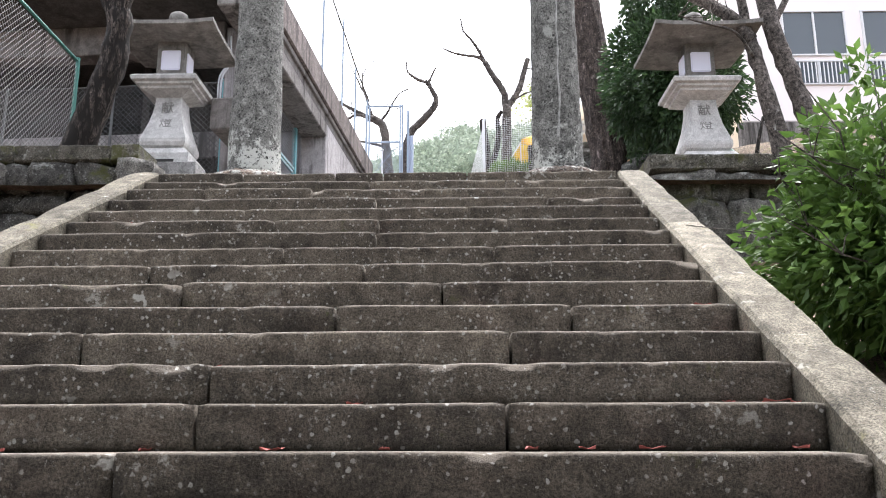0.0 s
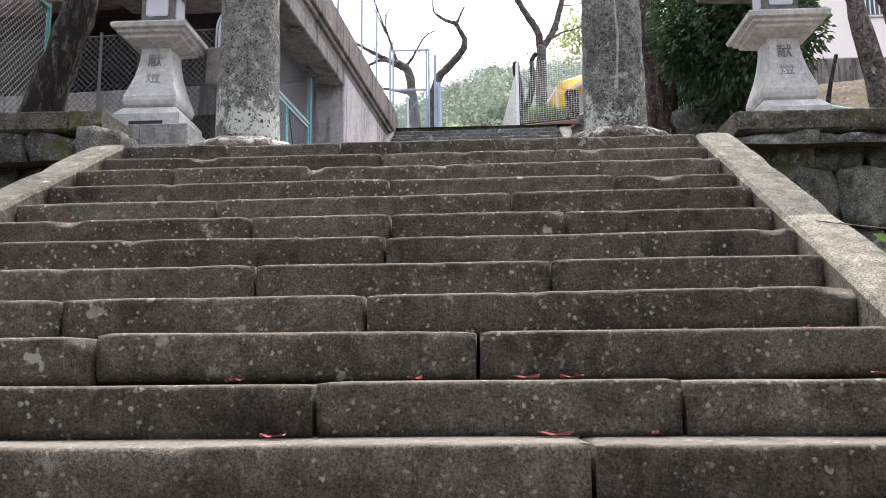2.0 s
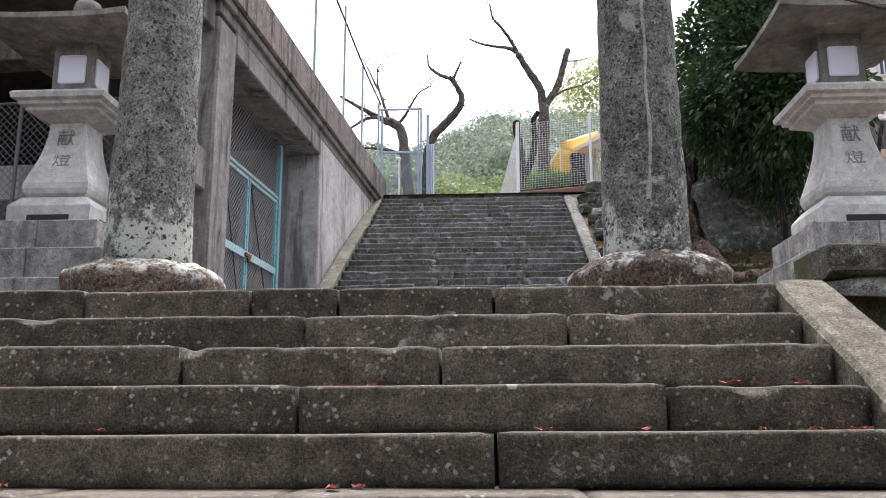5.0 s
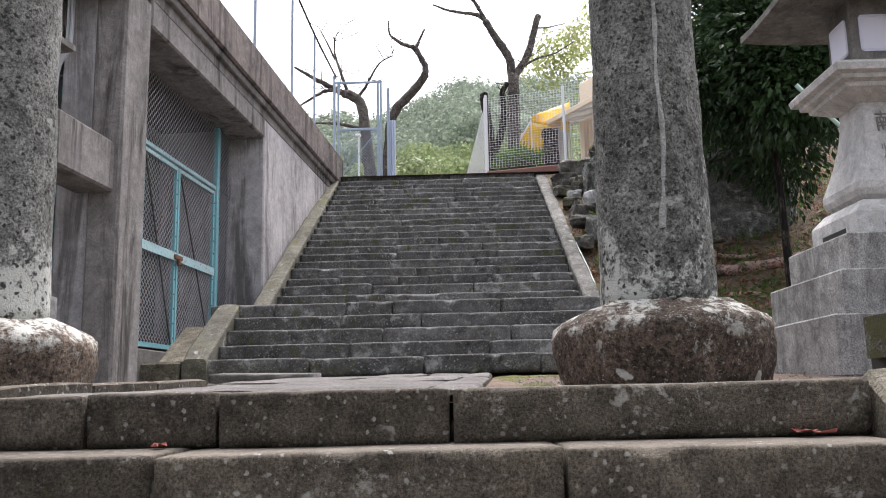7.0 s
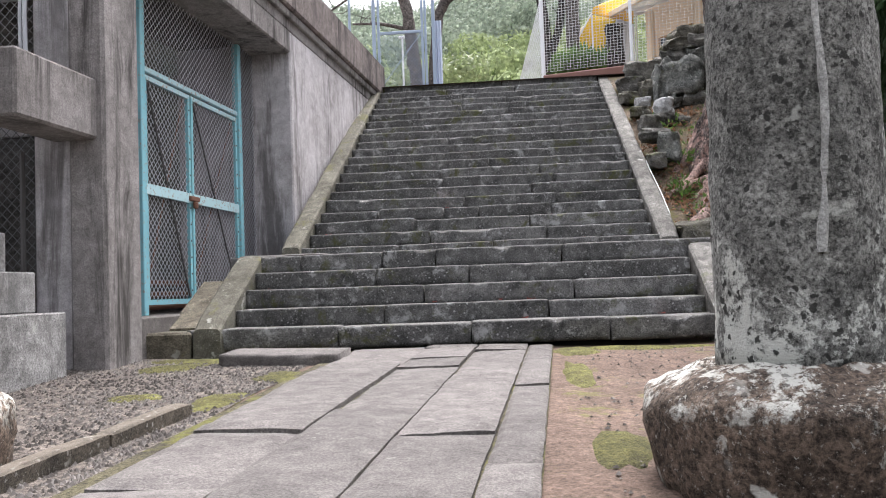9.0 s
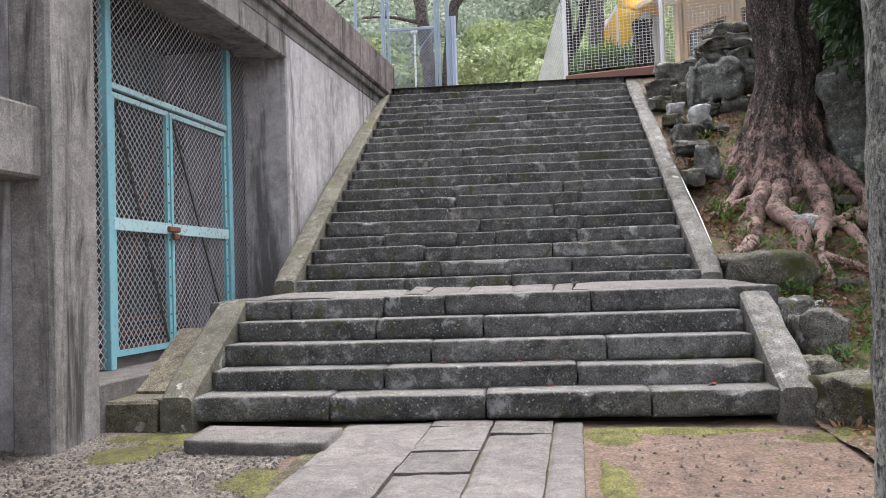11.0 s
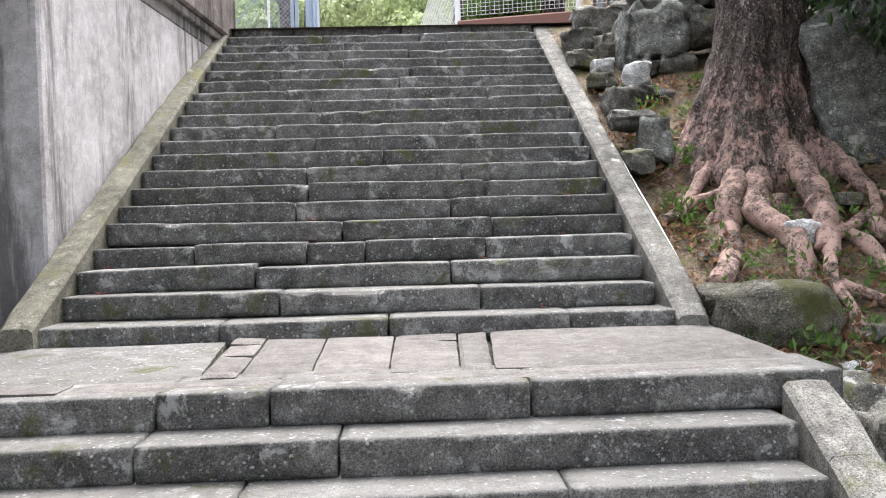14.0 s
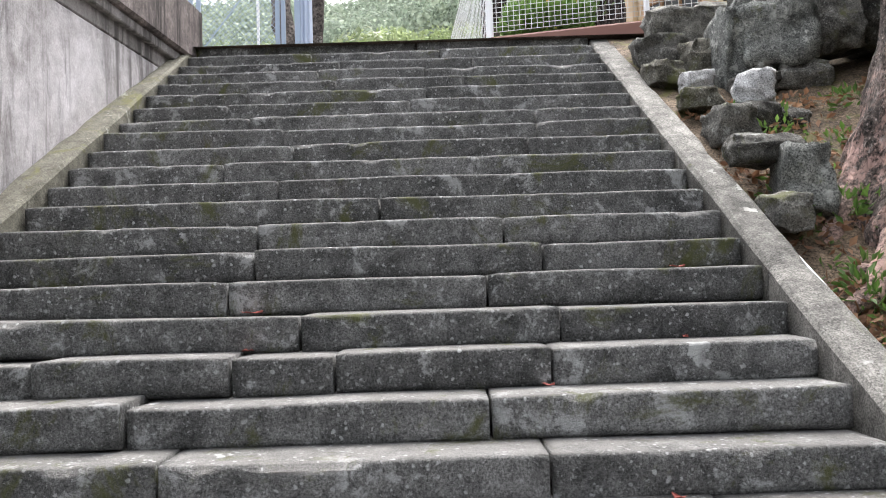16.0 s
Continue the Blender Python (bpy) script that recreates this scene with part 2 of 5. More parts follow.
BARK_GREY = weathered("grey_bark", (0.11, 0.097, 0.088), (0.045, 0.039, 0.036), lichen=(0.34, 0.34, 0.32), spots=0.2, speck=0.8, bump=1.0, grain=25, patch=0.5, contrast=1.2)
GREEN_PAINT = plain("turquoise_paint", (0.24, 0.53, 0.60), 0.5, wear=(0.30, 0.33, 0.31))
PALE_BLUE = plain("pale_blue_worn_paint", (0.45, 0.66, 0.70), 0.5, wear=(0.28, 0.19, 0.14))
RUST = plain("rusty_iron", (0.20, 0.09, 0.055), 0.8, mottle=0.4, scale=60)
IRON = plain("dark_iron", (0.06, 0.055, 0.055), 0.6)
WIRE = plain("galvanised_wire", (0.55, 0.56, 0.60), 0.5, 0.2)
GREEN_DARK = plain("dark_green_paint", (0.06, 0.20, 0.17), 0.5)
WIRE_MID = plain("weathered_grey_wire", (0.30, 0.30, 0.30), 0.6, 0.2)
WIRE_DARK = plain("dull_dark_wire", (0.15, 0.15, 0.155), 0.6, 0.2)
STEEL_BLUE = plain("blue_grey_steel", (0.30, 0.37, 0.47), 0.5)
WHITE = plain("white_paint", (0.72, 0.73, 0.75), 0.5, mottle=0.05)
PAPER = plain("white_lamp_panel", (0.80, 0.80, 0.92), 0.6, mottle=0.04)
DARK = plain("dark_recess", (0.03, 0.029, 0.028), 0.9)
INK = plain("engraved_grey", (0.20, 0.195, 0.185), 0.9)
LEAF = leafy("bush_leaves", (0.08, 0.16, 0.03), (0.17, 0.28, 0.07))
LEAF_DARK = leafy("dark_shrub_leaves", (0.026, 0.055, 0.022), (0.07, 0.125, 0.045), 0.4)
LEAF_HILL = leafy("wooded_hill_leaves", (0.19, 0.25, 0.115), (0.38, 0.44, 0.23))
YELLOW = plain("yellow_plastic", (0.85, 0.48, 0.03), 0.45, mottle=0.08)
CREAM = plain("cream_wall_paint", (0.86, 0.72, 0.54), 0.8, mottle=0.05)
PINK = plain("pale_pink_wall_paint", (0.88, 0.82, 0.82), 0.8, mottle=0.04, scale=2)
GLASS = plain("dark_window_glass", (0.10, 0.12, 0.14), 0.08, mottle=0.05, bump=0)
RED_LEAF = plain("fallen_red_leaf", (0.30, 0.075, 0.06), 0.7)


# ---- helpers ----
def mesh_of(name, bm, material, smooth=False):
    me = bpy.data.meshes.new(name)
    bm.normal_update()
    bm.to_mesh(me)
    bm.free()
    for p in me.polygons:
        p.use_smooth = smooth
    me.materials.append(material)
    return me


def part(name, bm, material, parent=None, label="", smooth=False):
    ob = new(name, mesh_of(name, bm, material, smooth))
    ob.parent = parent
    if label:
        ob["label"] = label
    return ob


def thing(name, at=(0, 0, 0), rz=0.0, label="", category="", group="", kind=""):
    ob = new(name)
    ob.empty_display_size = 0.1
    ob.matrix_basis = pose(*at, 0, 0, rz)
    return tagged(ob, label, category, group, kind)


def box(x0, x1, y0, y1, z0, z1, bevel=0.01, bm=None):
    bm2 = bmesh.new()
    bmesh.ops.create_cube(bm2, size=1, matrix=Matrix.Translation(((x0 + x1) / 2, (y0 + y1) / 2, (z0 + z1) / 2)) @ Matrix.Diagonal((x1 - x0, y1 - y0, z1 - z0, 1)))
    if bevel:
        bmesh.ops.bevel(bm2, geom=bm2.edges[:], offset=bevel, segments=1, affect="EDGES")
    return bm2 if bm is None else join(bm, bm2)


def join(bm, other):
    me = bpy.data.meshes.new("joined")
    other.to_mesh(me)
    other.free()
    bm.from_mesh(me)
    bpy.data.meshes.remove(me)
    return bm


def grid_mesh(rows, close=False, caps=True):
    """A skin over rows of points, each row as long as the others; close joins each row's ends."""
    bm = bmesh.new()
    vs = [[bm.verts.new(p) for p in row] for row in rows]
    w = len(vs[0])
    for a, b in zip(vs, vs[1:]):
        for i in range(w if close else w - 1):
            bm.faces.new((a[i], a[(i + 1) % w], b[(i + 1) % w], b[i]))
    if close and caps:
        bm.faces.new(vs[0][::-1])
        bm.faces.new(vs[-1])
    bmesh.ops.recalc_face_normals(bm, faces=bm.faces[:])
    return bm


def wobble(p, scale, amount, seed=0.0):
    q = Vector(p) * scale + Vector((seed * 7.3, seed * 3.1, seed * 5.7))
    return noise.noise_vector(q) * amount


def tube(points, radii, sides=8, rough=0.0, seed=0.0):
    """A limb along points with its radii; rough gives knots."""
    pts = [Vector(p) for p in points]
    rows = []
    side = None
    for i, p in enumerate(pts):
        d = (pts[min(i + 1, len(pts) - 1)] - pts[max(i - 1, 0)]).normalized()
        if side is None:
            side = d.orthogonal().normalized()
        side = (side - d * side.dot(d)).normalized()
        up = d.cross(side)
        row = []
        for k in range(sides):
            a = 2 * math.pi * k / sides
            v = p + (side * math.cos(a) + up * math.sin(a)) * radii[i]
            if rough:
                v += wobble(v, 2.2 / max(radii[i], 0.04) ** 0.5, rough * radii[i], seed)
            row.append(v)
        rows.append(row)
    return grid_mesh(rows, True)


def smooth_line(points, n):
    """n times finer points along a smooth line through points."""
    p = [Vector(q) for q in points]
    out = []
    for i in range(len(p) - 1):
        a, b, c, d = p[max(i - 1, 0)], p[i], p[i + 1], p[min(i + 2, len(p) - 1)]
        for k in range(n):
            t = k / n
            out.append(0.5 * ((2 * b) + (c - a) * t + (2 * a - 5 * b + 4 * c - d) * t * t + (3 * b - a - 3 * c + d) * t ** 3))
    return out + [p[-1]]


def limb(points, r0, r1, n=5, sides=8, rough=0.25, seed=0.0):
    line = smooth_line(points, n)
    k = len(line) - 1
    return tube(line, [r0 + (r1 - r0) * i / k for i in range(k + 1)], sides, rough, seed)


def rock(size, seed, subdiv=4, rough=0.28, blunt=0.42):
    """A worn, lumpy stone about size = (x, y, z) large round its middle."""
    bm = bmesh.new()
    bmesh.ops.create_cube(bm, size=1)
    bmesh.ops.subdivide_edges(bm, edges=bm.edges[:], cuts=subdiv, use_grid_fill=True)
    s = Vector((seed * 3.7, seed * 1.9, seed))
    for v in bm.verts:
        c = v.co.normalized() * 0.56
        p = v.co.lerp(c, blunt)
        p += noise.noise_vector(p * 1.7 + s) * rough * 0.55 + noise.noise_vector(p * 4.5 + s) * rough * 0.26 + noise.noise_vector(p * 10.0 + s) * rough * 0.10
        v.co = Vector((p.x * size[0], p.y * size[1], p.z * size[2]))
    return bm


def step_stone(x0, x1, depth, height, seed, wear=0.010):
    """A long hewn step block with a chipped lip and an undercut foot; its upper front edge at y = 0, z = 0."""
    n = max(4, int((x1 - x0) / 0.05))
    rows = []
    for i in range(n + 1):
        x = x0 + (x1 - x0) * i / n
        end = 0.014 if i in (0, n) else 0.0
        x += 0.007 if i == 0 else -0.007 if i == n else 0.0
        q = Vector((x * 2.6, seed * 1.7, seed * 0.9))
        chip = max(0.0, noise.noise(Vector((x * 5.0, seed * 2.3, 4.0))) - 0.36) * 0.07 + max(0.0, noise.noise(Vector((x * 17.0, seed * 2.3, 9.0))) - 0.25) * 0.02
        dy, dz = noise.noise(q) * wear, noise.noise(q * 0.6 + Vector((9, 0, 0))) * wear * 0.55 - chip * 0.35
        foot = 0.030 + 0.022 * noise.noise(Vector((x * 3.0, seed, 7.0)))
        prof = [(foot + 0.05, -height), (foot, -height + 0.012), (0.010 + end, -height + 0.030)]
        for f in (0.70, 0.50, 0.32, 0.18):
            hew = 0.006 * noise.noise(Vector((x * 11.0, f * 9.0, seed * 3.1))) + 0.005 * noise.noise(Vector((x * 4.0, f * 3.0, seed * 1.3)))
            prof.append((0.007 * f + end + dy + hew, -height * f))
        prof += [(end + dy + chip * 0.5, -0.014 + dz - chip), (0.004 + end + dy + chip, -0.004 + dz - end * 0.5), (0.016 + dy + chip * 1.3, dz * 0.9 - end * 0.4), (0.07 + chip, dz * 0.5 - end * 0.3)]
        prof += [(depth * 0.6, noise.noise(q * 0.7) * 0.006 - end * 0.3), (depth, 0.0), (depth, -height)]
        rows.append([(x, y, z) for y, z in prof])
    return grid_mesh(rows, True)


# ---- ground ----
def plaza_z(y):
    return 4.0 + 0.19 * max(0.0, min(1.0, (y - 7.2) / 5.2))


BANK_LINE = ((11.3, 4.15), (12.3, 4.2), (14.4, 4.60), (15.3, 5.03), (16.6, 5.74), (17.4, 6.28), (18.3, 6.92), (19.5, 7.62), (20.6, 8.28), (30.0, 8.5))


def bank_z(x, y):
    """The ground beside and above the upper flights, right of the curb."""
    base = BANK_LINE[0][1]
    for (a, za), (b, zb) in zip(BANK_LINE, BANK_LINE[1:]):
        if y >= a:
            base = za + (zb - za) * min(1.0, (y - a) / (b - a))
    rise = (0.12 * max(0.0, x - 2.3) + 0.18 * max(0.0, min(x, 9.0) - 3.9)) * max(0.0, min(1.0, (y - 11.6) / 2.5))
    return min(base + rise, 8.6) + 0.05 * noise.noise(Vector((x * 1.3, y * 1.3, 0))) + 0.025 * noise.noise(Vector((x * 4.0, y * 4.0, 3)))


def sheet(name, xs, ys, zf, material, label):
    rows = [[(x, y, zf(x, y)) for x in xs] for y in ys]
    bm = grid_mesh(rows)
    for f in bm.faces:
        if f.normal.z < 0:
            f.normal_flip()
    return tagged(part(name, bm, material, smooth=True), label, "ground", kind="structure")


def span(a, b, n):
    return [a + (b - a) * i / n for i in range(n + 1)]


def lip_z(y):
    return 4.016 + (y - 7.20) * 0.1712 / 0.3165


tagged(part("ground", grid_mesh([[(x, y, (-1.1 if y < -2 else 3.3 if y < 30 else 8.0)) for x in (-900, -60, -20, 0, 20, 60, 900)] for y in (-900, -60, -2.2, 7.9, 29.0, 30.5, 80, 1500)]), SOIL), "brown earth ground under the whole place", "ground", kind="structure")
sheet("embankment", span(1.5, 9, 24), span(-2.6, 7.45, 30), lambda x, y: max(-1.1, lip_z(y) - (0.35 + 0.55 * min(1.0, max(0.0, (y - 3.0) / 3.0))) + 0.06 * noise.noise(Vector((x * 2, y * 2, 3)))), BANK, "dark littered earth slope beside the stone stairs")
sheet("embankment_west", span(-9, -2.9, 20), span(-2.6, 7.45, 30), lambda x, y: max(-1.1, lip_z(y) - (0.35 + 0.55 * min(1.0, max(0.0, (y - 3.0) / 3.0))) + 0.06 * noise.noise(Vector((x * 2, y * 2, 8)))), BANK, "dark littered earth slope beside the stone stairs")
sheet("plaza", span(-8, 9, 68), span(7.35, 12.75, 22), lambda x, y: plaza_z(y) - 0.035 + 0.02 * noise.noise(Vector((x * 1.5, y * 1.5, 1))), SOIL, "reddish bare soil terrace with mossy patches")
sheet("bank", span(1.9, 12, 110), span(11.3, 24, 130), bank_z, BANK, "leaf-littered earth bank beside the stairs")
sheet("upper_terrace", span(-30, 40, 20), span(20.5, 60, 20), lambda x, y: 8.28 + 0.01 * (y - 20), SOIL, "brown earth terrace at the head of the stairs")


# ---- stone stairs ----
def flight(name, lips, x0, x1, joints, material, label, ends=None, height=0.175, wear=0.010, seed=0, lifts={}):
    """One flight: a core, and under each lip (y, z) a course of long stones that meet at the joints."""
    st = thing(name, (0, 0, 0), label=label, category="stairs", kind="structure")
    rnd = random.Random(seed + 5)
    for k, (y, z) in enumerate(lips):
        a, b = ends(k) if ends else (x0, x1)
        cuts = joints.get(k)
        if cuts is None:
            cuts, x = [], a + rnd.uniform(0.6, 1.5)
            while x < b - 0.5:
                cuts.append(x)
                x += rnd.uniform(0.8, 1.7)
        xs = [a, *cuts, b]
        depth = (lips[k - 1][0] - y if k else 0.35) + 0.13
        for i, (u, v) in enumerate(zip(xs, xs[1:])):
            up, fore, tilt = lifts.get((k, i), (0, 0, 0))
            bm = step_stone(u, v, depth, height + 0.01, seed + k * 7.1 + u, wear)
            ob = part("step_stone", bm, material, st, smooth=True)
            ob.matrix_basis = pose(0, y + fore + rnd.uniform(-0.010, 0.010), z + up + rnd.uniform(-0.006, 0.004), 0, tilt + rnd.uniform(-0.25, 0.25), rnd.uniform(-0.2, 0.2))
    low, high = lips[-1], lips[0]
    core = grid_mesh([[(x, low[0] + 0.1, low[1] - 0.6), (x, low[0] + 0.1, low[1] - 0.26), (x, high[0] + 0.1, high[1] - 0.26), (x, high[0] + 0.5, high[1] - 0.26), (x, high[0] + 0.5, low[1] - 0.6)] for x in (x0 + 0.06, x1 - 0.32)], True)
    part("stair_core", core, DARK, st)
    return st


def curb(name, pts, width, joints, material, label, thick=0.32, seed=0, flat_end=False):
    """A sloping edge band of long stones from pts[0] to pts[1], given on its inner upper edge; width to the outside."""
    st = thing(name, label=label, category="curb", kind="structure")
    a, b = Vector(pts[0]), Vector(pts[1])
    cuts = [0.0, *joints, 1.0]
    for s, t in zip(cuts, cuts[1:]):
        rows = []
        n = max(2, int((t - s) * (b - a).length / 0.2))
        for i in range(n + 1):
            f = s + (t - s) * i / n
            p = a.lerp(b, f)
            e = 0.010 if i in (0, n) else 0.0
            sgn = 1 if width > 0 else -1
            j = wobble(p, 2.5, 0.010, seed)
            w = width
            bev = 0.022
            row = [(0, -thick), (sgn * e, -bev - e), (sgn * (bev + e), -e), (w / 2, 0.006 - e), (w - sgn * (bev + e), -e), (w - sgn * e, -bev - e), (w, -thick)]
            rows.append([p + Vector((x + j.x, j.y * 0.3 + (0.004 if i == 0 else -0.004 if i == n else 0), z + j.z * 0.6)) for x, z in row])
        part("curb_stone", grid_mesh(rows, True), material, st)
    return st


CURB_MOSSY = weathered("mossy_curb_stone", (0.145, 0.138, 0.112), (0.072, 0.068, 0.052), lichen=(0.44, 0.44, 0.40), spots=0.4, speck=0.8, moss=0.55, moss_colour=(0.125, 0.122, 0.05), patch=0.4, contrast=0.7)
LIPS_1 = [(7.20 - 0.3165 * k, 4.016 - 0.1712 * k) for k in range(29)]
JOINTS_1 = {0: [-1.87, -1.05, -0.62, 0.13], 1: [-0.71, 0.45], 2: [-2.01, -1.14, -0.09], 3: [-0.59, 0.73], 4: [-1.52, 0.12], 5: [-1.23, -0.51, 0.38], 6: [-0.5], 7: [-1.03, 0.25], 8: [-1.72, -0.5], 9: [-1.43, -0.06], 10: [-0.57, 0.57], 11: [-1.65, 0.25], 12: [-0.98], 13: [-0.93, 0.19], 14: [-1.09]}
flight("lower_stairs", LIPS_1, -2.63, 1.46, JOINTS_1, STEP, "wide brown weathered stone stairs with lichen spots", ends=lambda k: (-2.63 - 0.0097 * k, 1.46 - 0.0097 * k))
LIPS_2 = [(13.5, 5.02), (13.24, 4.855), (12.98, 4.69), (12.72, 4.53), (12.42, 4.38)]
JOINTS_2 = {0: [-1.81, -1.04, -0.54, 0.62], 1: [-1.06, -0.22], 2: [-0.6, 0.69], 3: [-0.91, 0.46], 4: [-1.24, -0.17, 0.92]}
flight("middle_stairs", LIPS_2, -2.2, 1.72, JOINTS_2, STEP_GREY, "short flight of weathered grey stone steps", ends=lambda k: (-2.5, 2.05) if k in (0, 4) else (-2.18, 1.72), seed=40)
LIPS_3 = [(20.6 - 0.276 * k, 8.30 - 0.1564 * k) for k in range(20)] + [(15.05, 5.165)]
JOINTS_3 = {7: [-1.15, 0.96], 8: [-0.86, 0.93], 10: [-1.14], 11: [-0.75], 12: [-0.12], 13: [-0.76, 0.56], 14: [-0.72, 0.73], 15: [-0.79, 0.43], 16: [-0.41, 0.73], 17: [-1.45, -0.65, -0.23, 0.65], 18: [-0.98, 0.38], 19: [-0.77, 0.56], 20: [-1.1, -0.05, 1.1]}
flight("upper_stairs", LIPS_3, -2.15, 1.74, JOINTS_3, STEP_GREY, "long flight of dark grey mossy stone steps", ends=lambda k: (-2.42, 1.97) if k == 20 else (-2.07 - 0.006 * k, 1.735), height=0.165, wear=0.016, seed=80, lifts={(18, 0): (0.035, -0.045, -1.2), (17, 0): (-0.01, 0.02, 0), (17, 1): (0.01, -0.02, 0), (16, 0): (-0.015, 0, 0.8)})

curb("curb_lower_east", [(1.19, -1.6, lip_z(-1.6) + 0.05), (1.465, 7.3, 4.05)], 0.27, [0.12, 0.22, 0.33, 0.45, 0.58, 0.69, 0.8, 0.9], CURB, "sloping pale lichened stone edge of the stairs", seed=1)
curb("curb_lower_west", [(-2.90, -1.6, lip_z(-1.6) + 0.05), (-2.635, 7.3, 4.07)], -0.27, [0.1, 0.21, 0.34, 0.46, 0.57, 0.7, 0.82, 0.92], CURB, "sloping pale lichened stone edge of the stairs", seed=2)
curb("curb_middle_east", [(1.72, 12.36, 4.40), (1.74, 13.5, 4.99)], 0.24, [0.62], CURB_GREY, "sloping pale lichened stone edge of the short flight", thick=0.4, seed=3)
curb("curb_middle_west", [(-2.18, 12.36, 4.40), (-2.17, 13.5, 5.03)], -0.24, [], CURB_MOSSY, "sloping pale lichened stone edge of the short flight", thick=0.4, seed=4)
curb("curb_upper_east", [(1.75, 14.98, 5.14), (1.735, 20.66, 8.30)], 0.21, [0.26, 0.5, 0.74], CURB_GREY, "sloping grey stone edge of the long flight", seed=5)
curb("curb_upper_west", [(-2.19, 14.98, 5.18), (-2.07, 20.66, 8.34)], -0.22, [0.25, 0.42, 0.6, 0.8], CURB_MOSSY, "sloping mossy stone edge of the long flight", seed=6)


# ---- torii pillars on their plinths ----
def torii_pillar(x, y, r0, r1, seed, label, seam=False):
    t = thing("stone_pillar", (x, y, plaza_z(y) - 0.06), label=label, category="pillar", group="gate pillars")
    rows = []
    for z, r in ((0.0, 0.455), (0.06, 0.47), (0.13, 0.482), (0.20, 0.492), (0.26, 0.50), (0.29, 0.498), (0.312, 0.485), (0.33, 0.46), (0.35, 0.42), (0.37, 0.37), (0.388, 0.33), (0.40, 0.28), (0.40, 0.1)):
        rows.append([Vector((r * math.cos(a), r * math.sin(a), z)) for a in span(0, 2 * math.pi, 72)[:-1]])
    rows = [[p + wobble(p, 3.2, 0.016, seed) + wobble(p, 7.0, 0.016, seed) + wobble(p, 20.0, 0.016, seed) + wobble(p, 45.0, 0.008, seed) for p in row] for row in rows]
    part("plinth", grid_mesh(rows, True), PLINTH, t, "round reddish stone plinth with white lichen", True)
    rows = []
    for i in range(60):
        z = 0.36 + 5.1 * i / 59
        r = r0 + (r1 - r0) * (z - 0.45) / 1.9
        row = [Vector((r * math.cos(a), r * math.sin(a), z)) for a in span(0, 2 * math.pi, 48)[:-1]]
        rows.append([p + wobble(p, 4.0, 0.010, seed) + wobble(p, 14.0, 0.010, seed) for p in row])
    part("shaft", grid_mesh(rows, True), PILLAR, t, smooth=True)
    if seam:
        rows = []
        for i in range(80):
            z = 0.72 + 3.2 * i / 79
            r = r0 + (r1 - r0) * (z - 0.45) / 1.9 + 0.004
            a = radians(-94 + 7 * min(1.0, z / 2.2)) + 0.12 * noise.noise(Vector((z * 2.2, 1, 0)))
            w = 0.045 + 0.05 * noise.noise(Vector((z * 7, 4, 0))) + 0.03 * noise.noise(Vector((z * 19, 4, 0)))
            rows.append([Vector((rr * math.cos(a + d), rr * math.sin(a + d), z)) for d, rr in ((-w, r - 0.012), (-w * 0.7, r + 0.004), (w * 0.7, r + 0.004), (w, r - 0.012))])
        part("mortar_seam", grid_mesh(rows), weathered("pale_mortar", (0.30, 0.30, 0.29), (0.19, 0.19, 0.18), spots=0, speck=0.3, patch=0, contrast=0.6), t, "pale mortar seam", True)
    return t


torii_pillar(-2.08, 8.45, 0.275, 0.236, 1, "round pitted grey stone gate pillar with lichen")
torii_pillar(1.10, 8.45, 0.268, 0.240, 2, "round pitted grey stone gate pillar with pale vertical seam", True)


# ---- stone lanterns ----
def ring(half, z, sag=0.0, n=6):
    """A square ring of points; sag lifts its corners."""
    pts = []
    for sx, sy, ex, ey in ((-1, -1, 1, -1), (1, -1, 1, 1), (1, 1, -1, 1), (-1, 1, -1, -1)):
        for i in range(n):
            f = i / n
            u = abs(2 * f - 1)
            pts.append(Vector(((sx + (ex - sx) * f) * half, (sy + (ey - sy) * f) * half, z + sag * u ** 3)))
    return pts


def carved(text, size, parent):
    """One engraved character as a shallow mesh, in the built-in font."""
    cu = bpy.data.curves.new("carved_character", "FONT")
    cu.body, cu.size, cu.extrude, cu.align_x, cu.align_y = text, size, 0.006, "CENTER", "CENTER"
    tmp = bpy.data.objects.new("carved_character", cu)
    scene.collection.objects.link(tmp)
    me = bpy.data.meshes.new_from_object(tmp.evaluated_get(bpy.context.evaluated_depsgraph_get()))
    bpy.data.objects.remove(tmp)
    me.materials.clear()
    me.materials.append(INK)
    ob = new("carved_character", me)
    ob.parent = parent
    ob["label"] = "engraved character"
    return ob


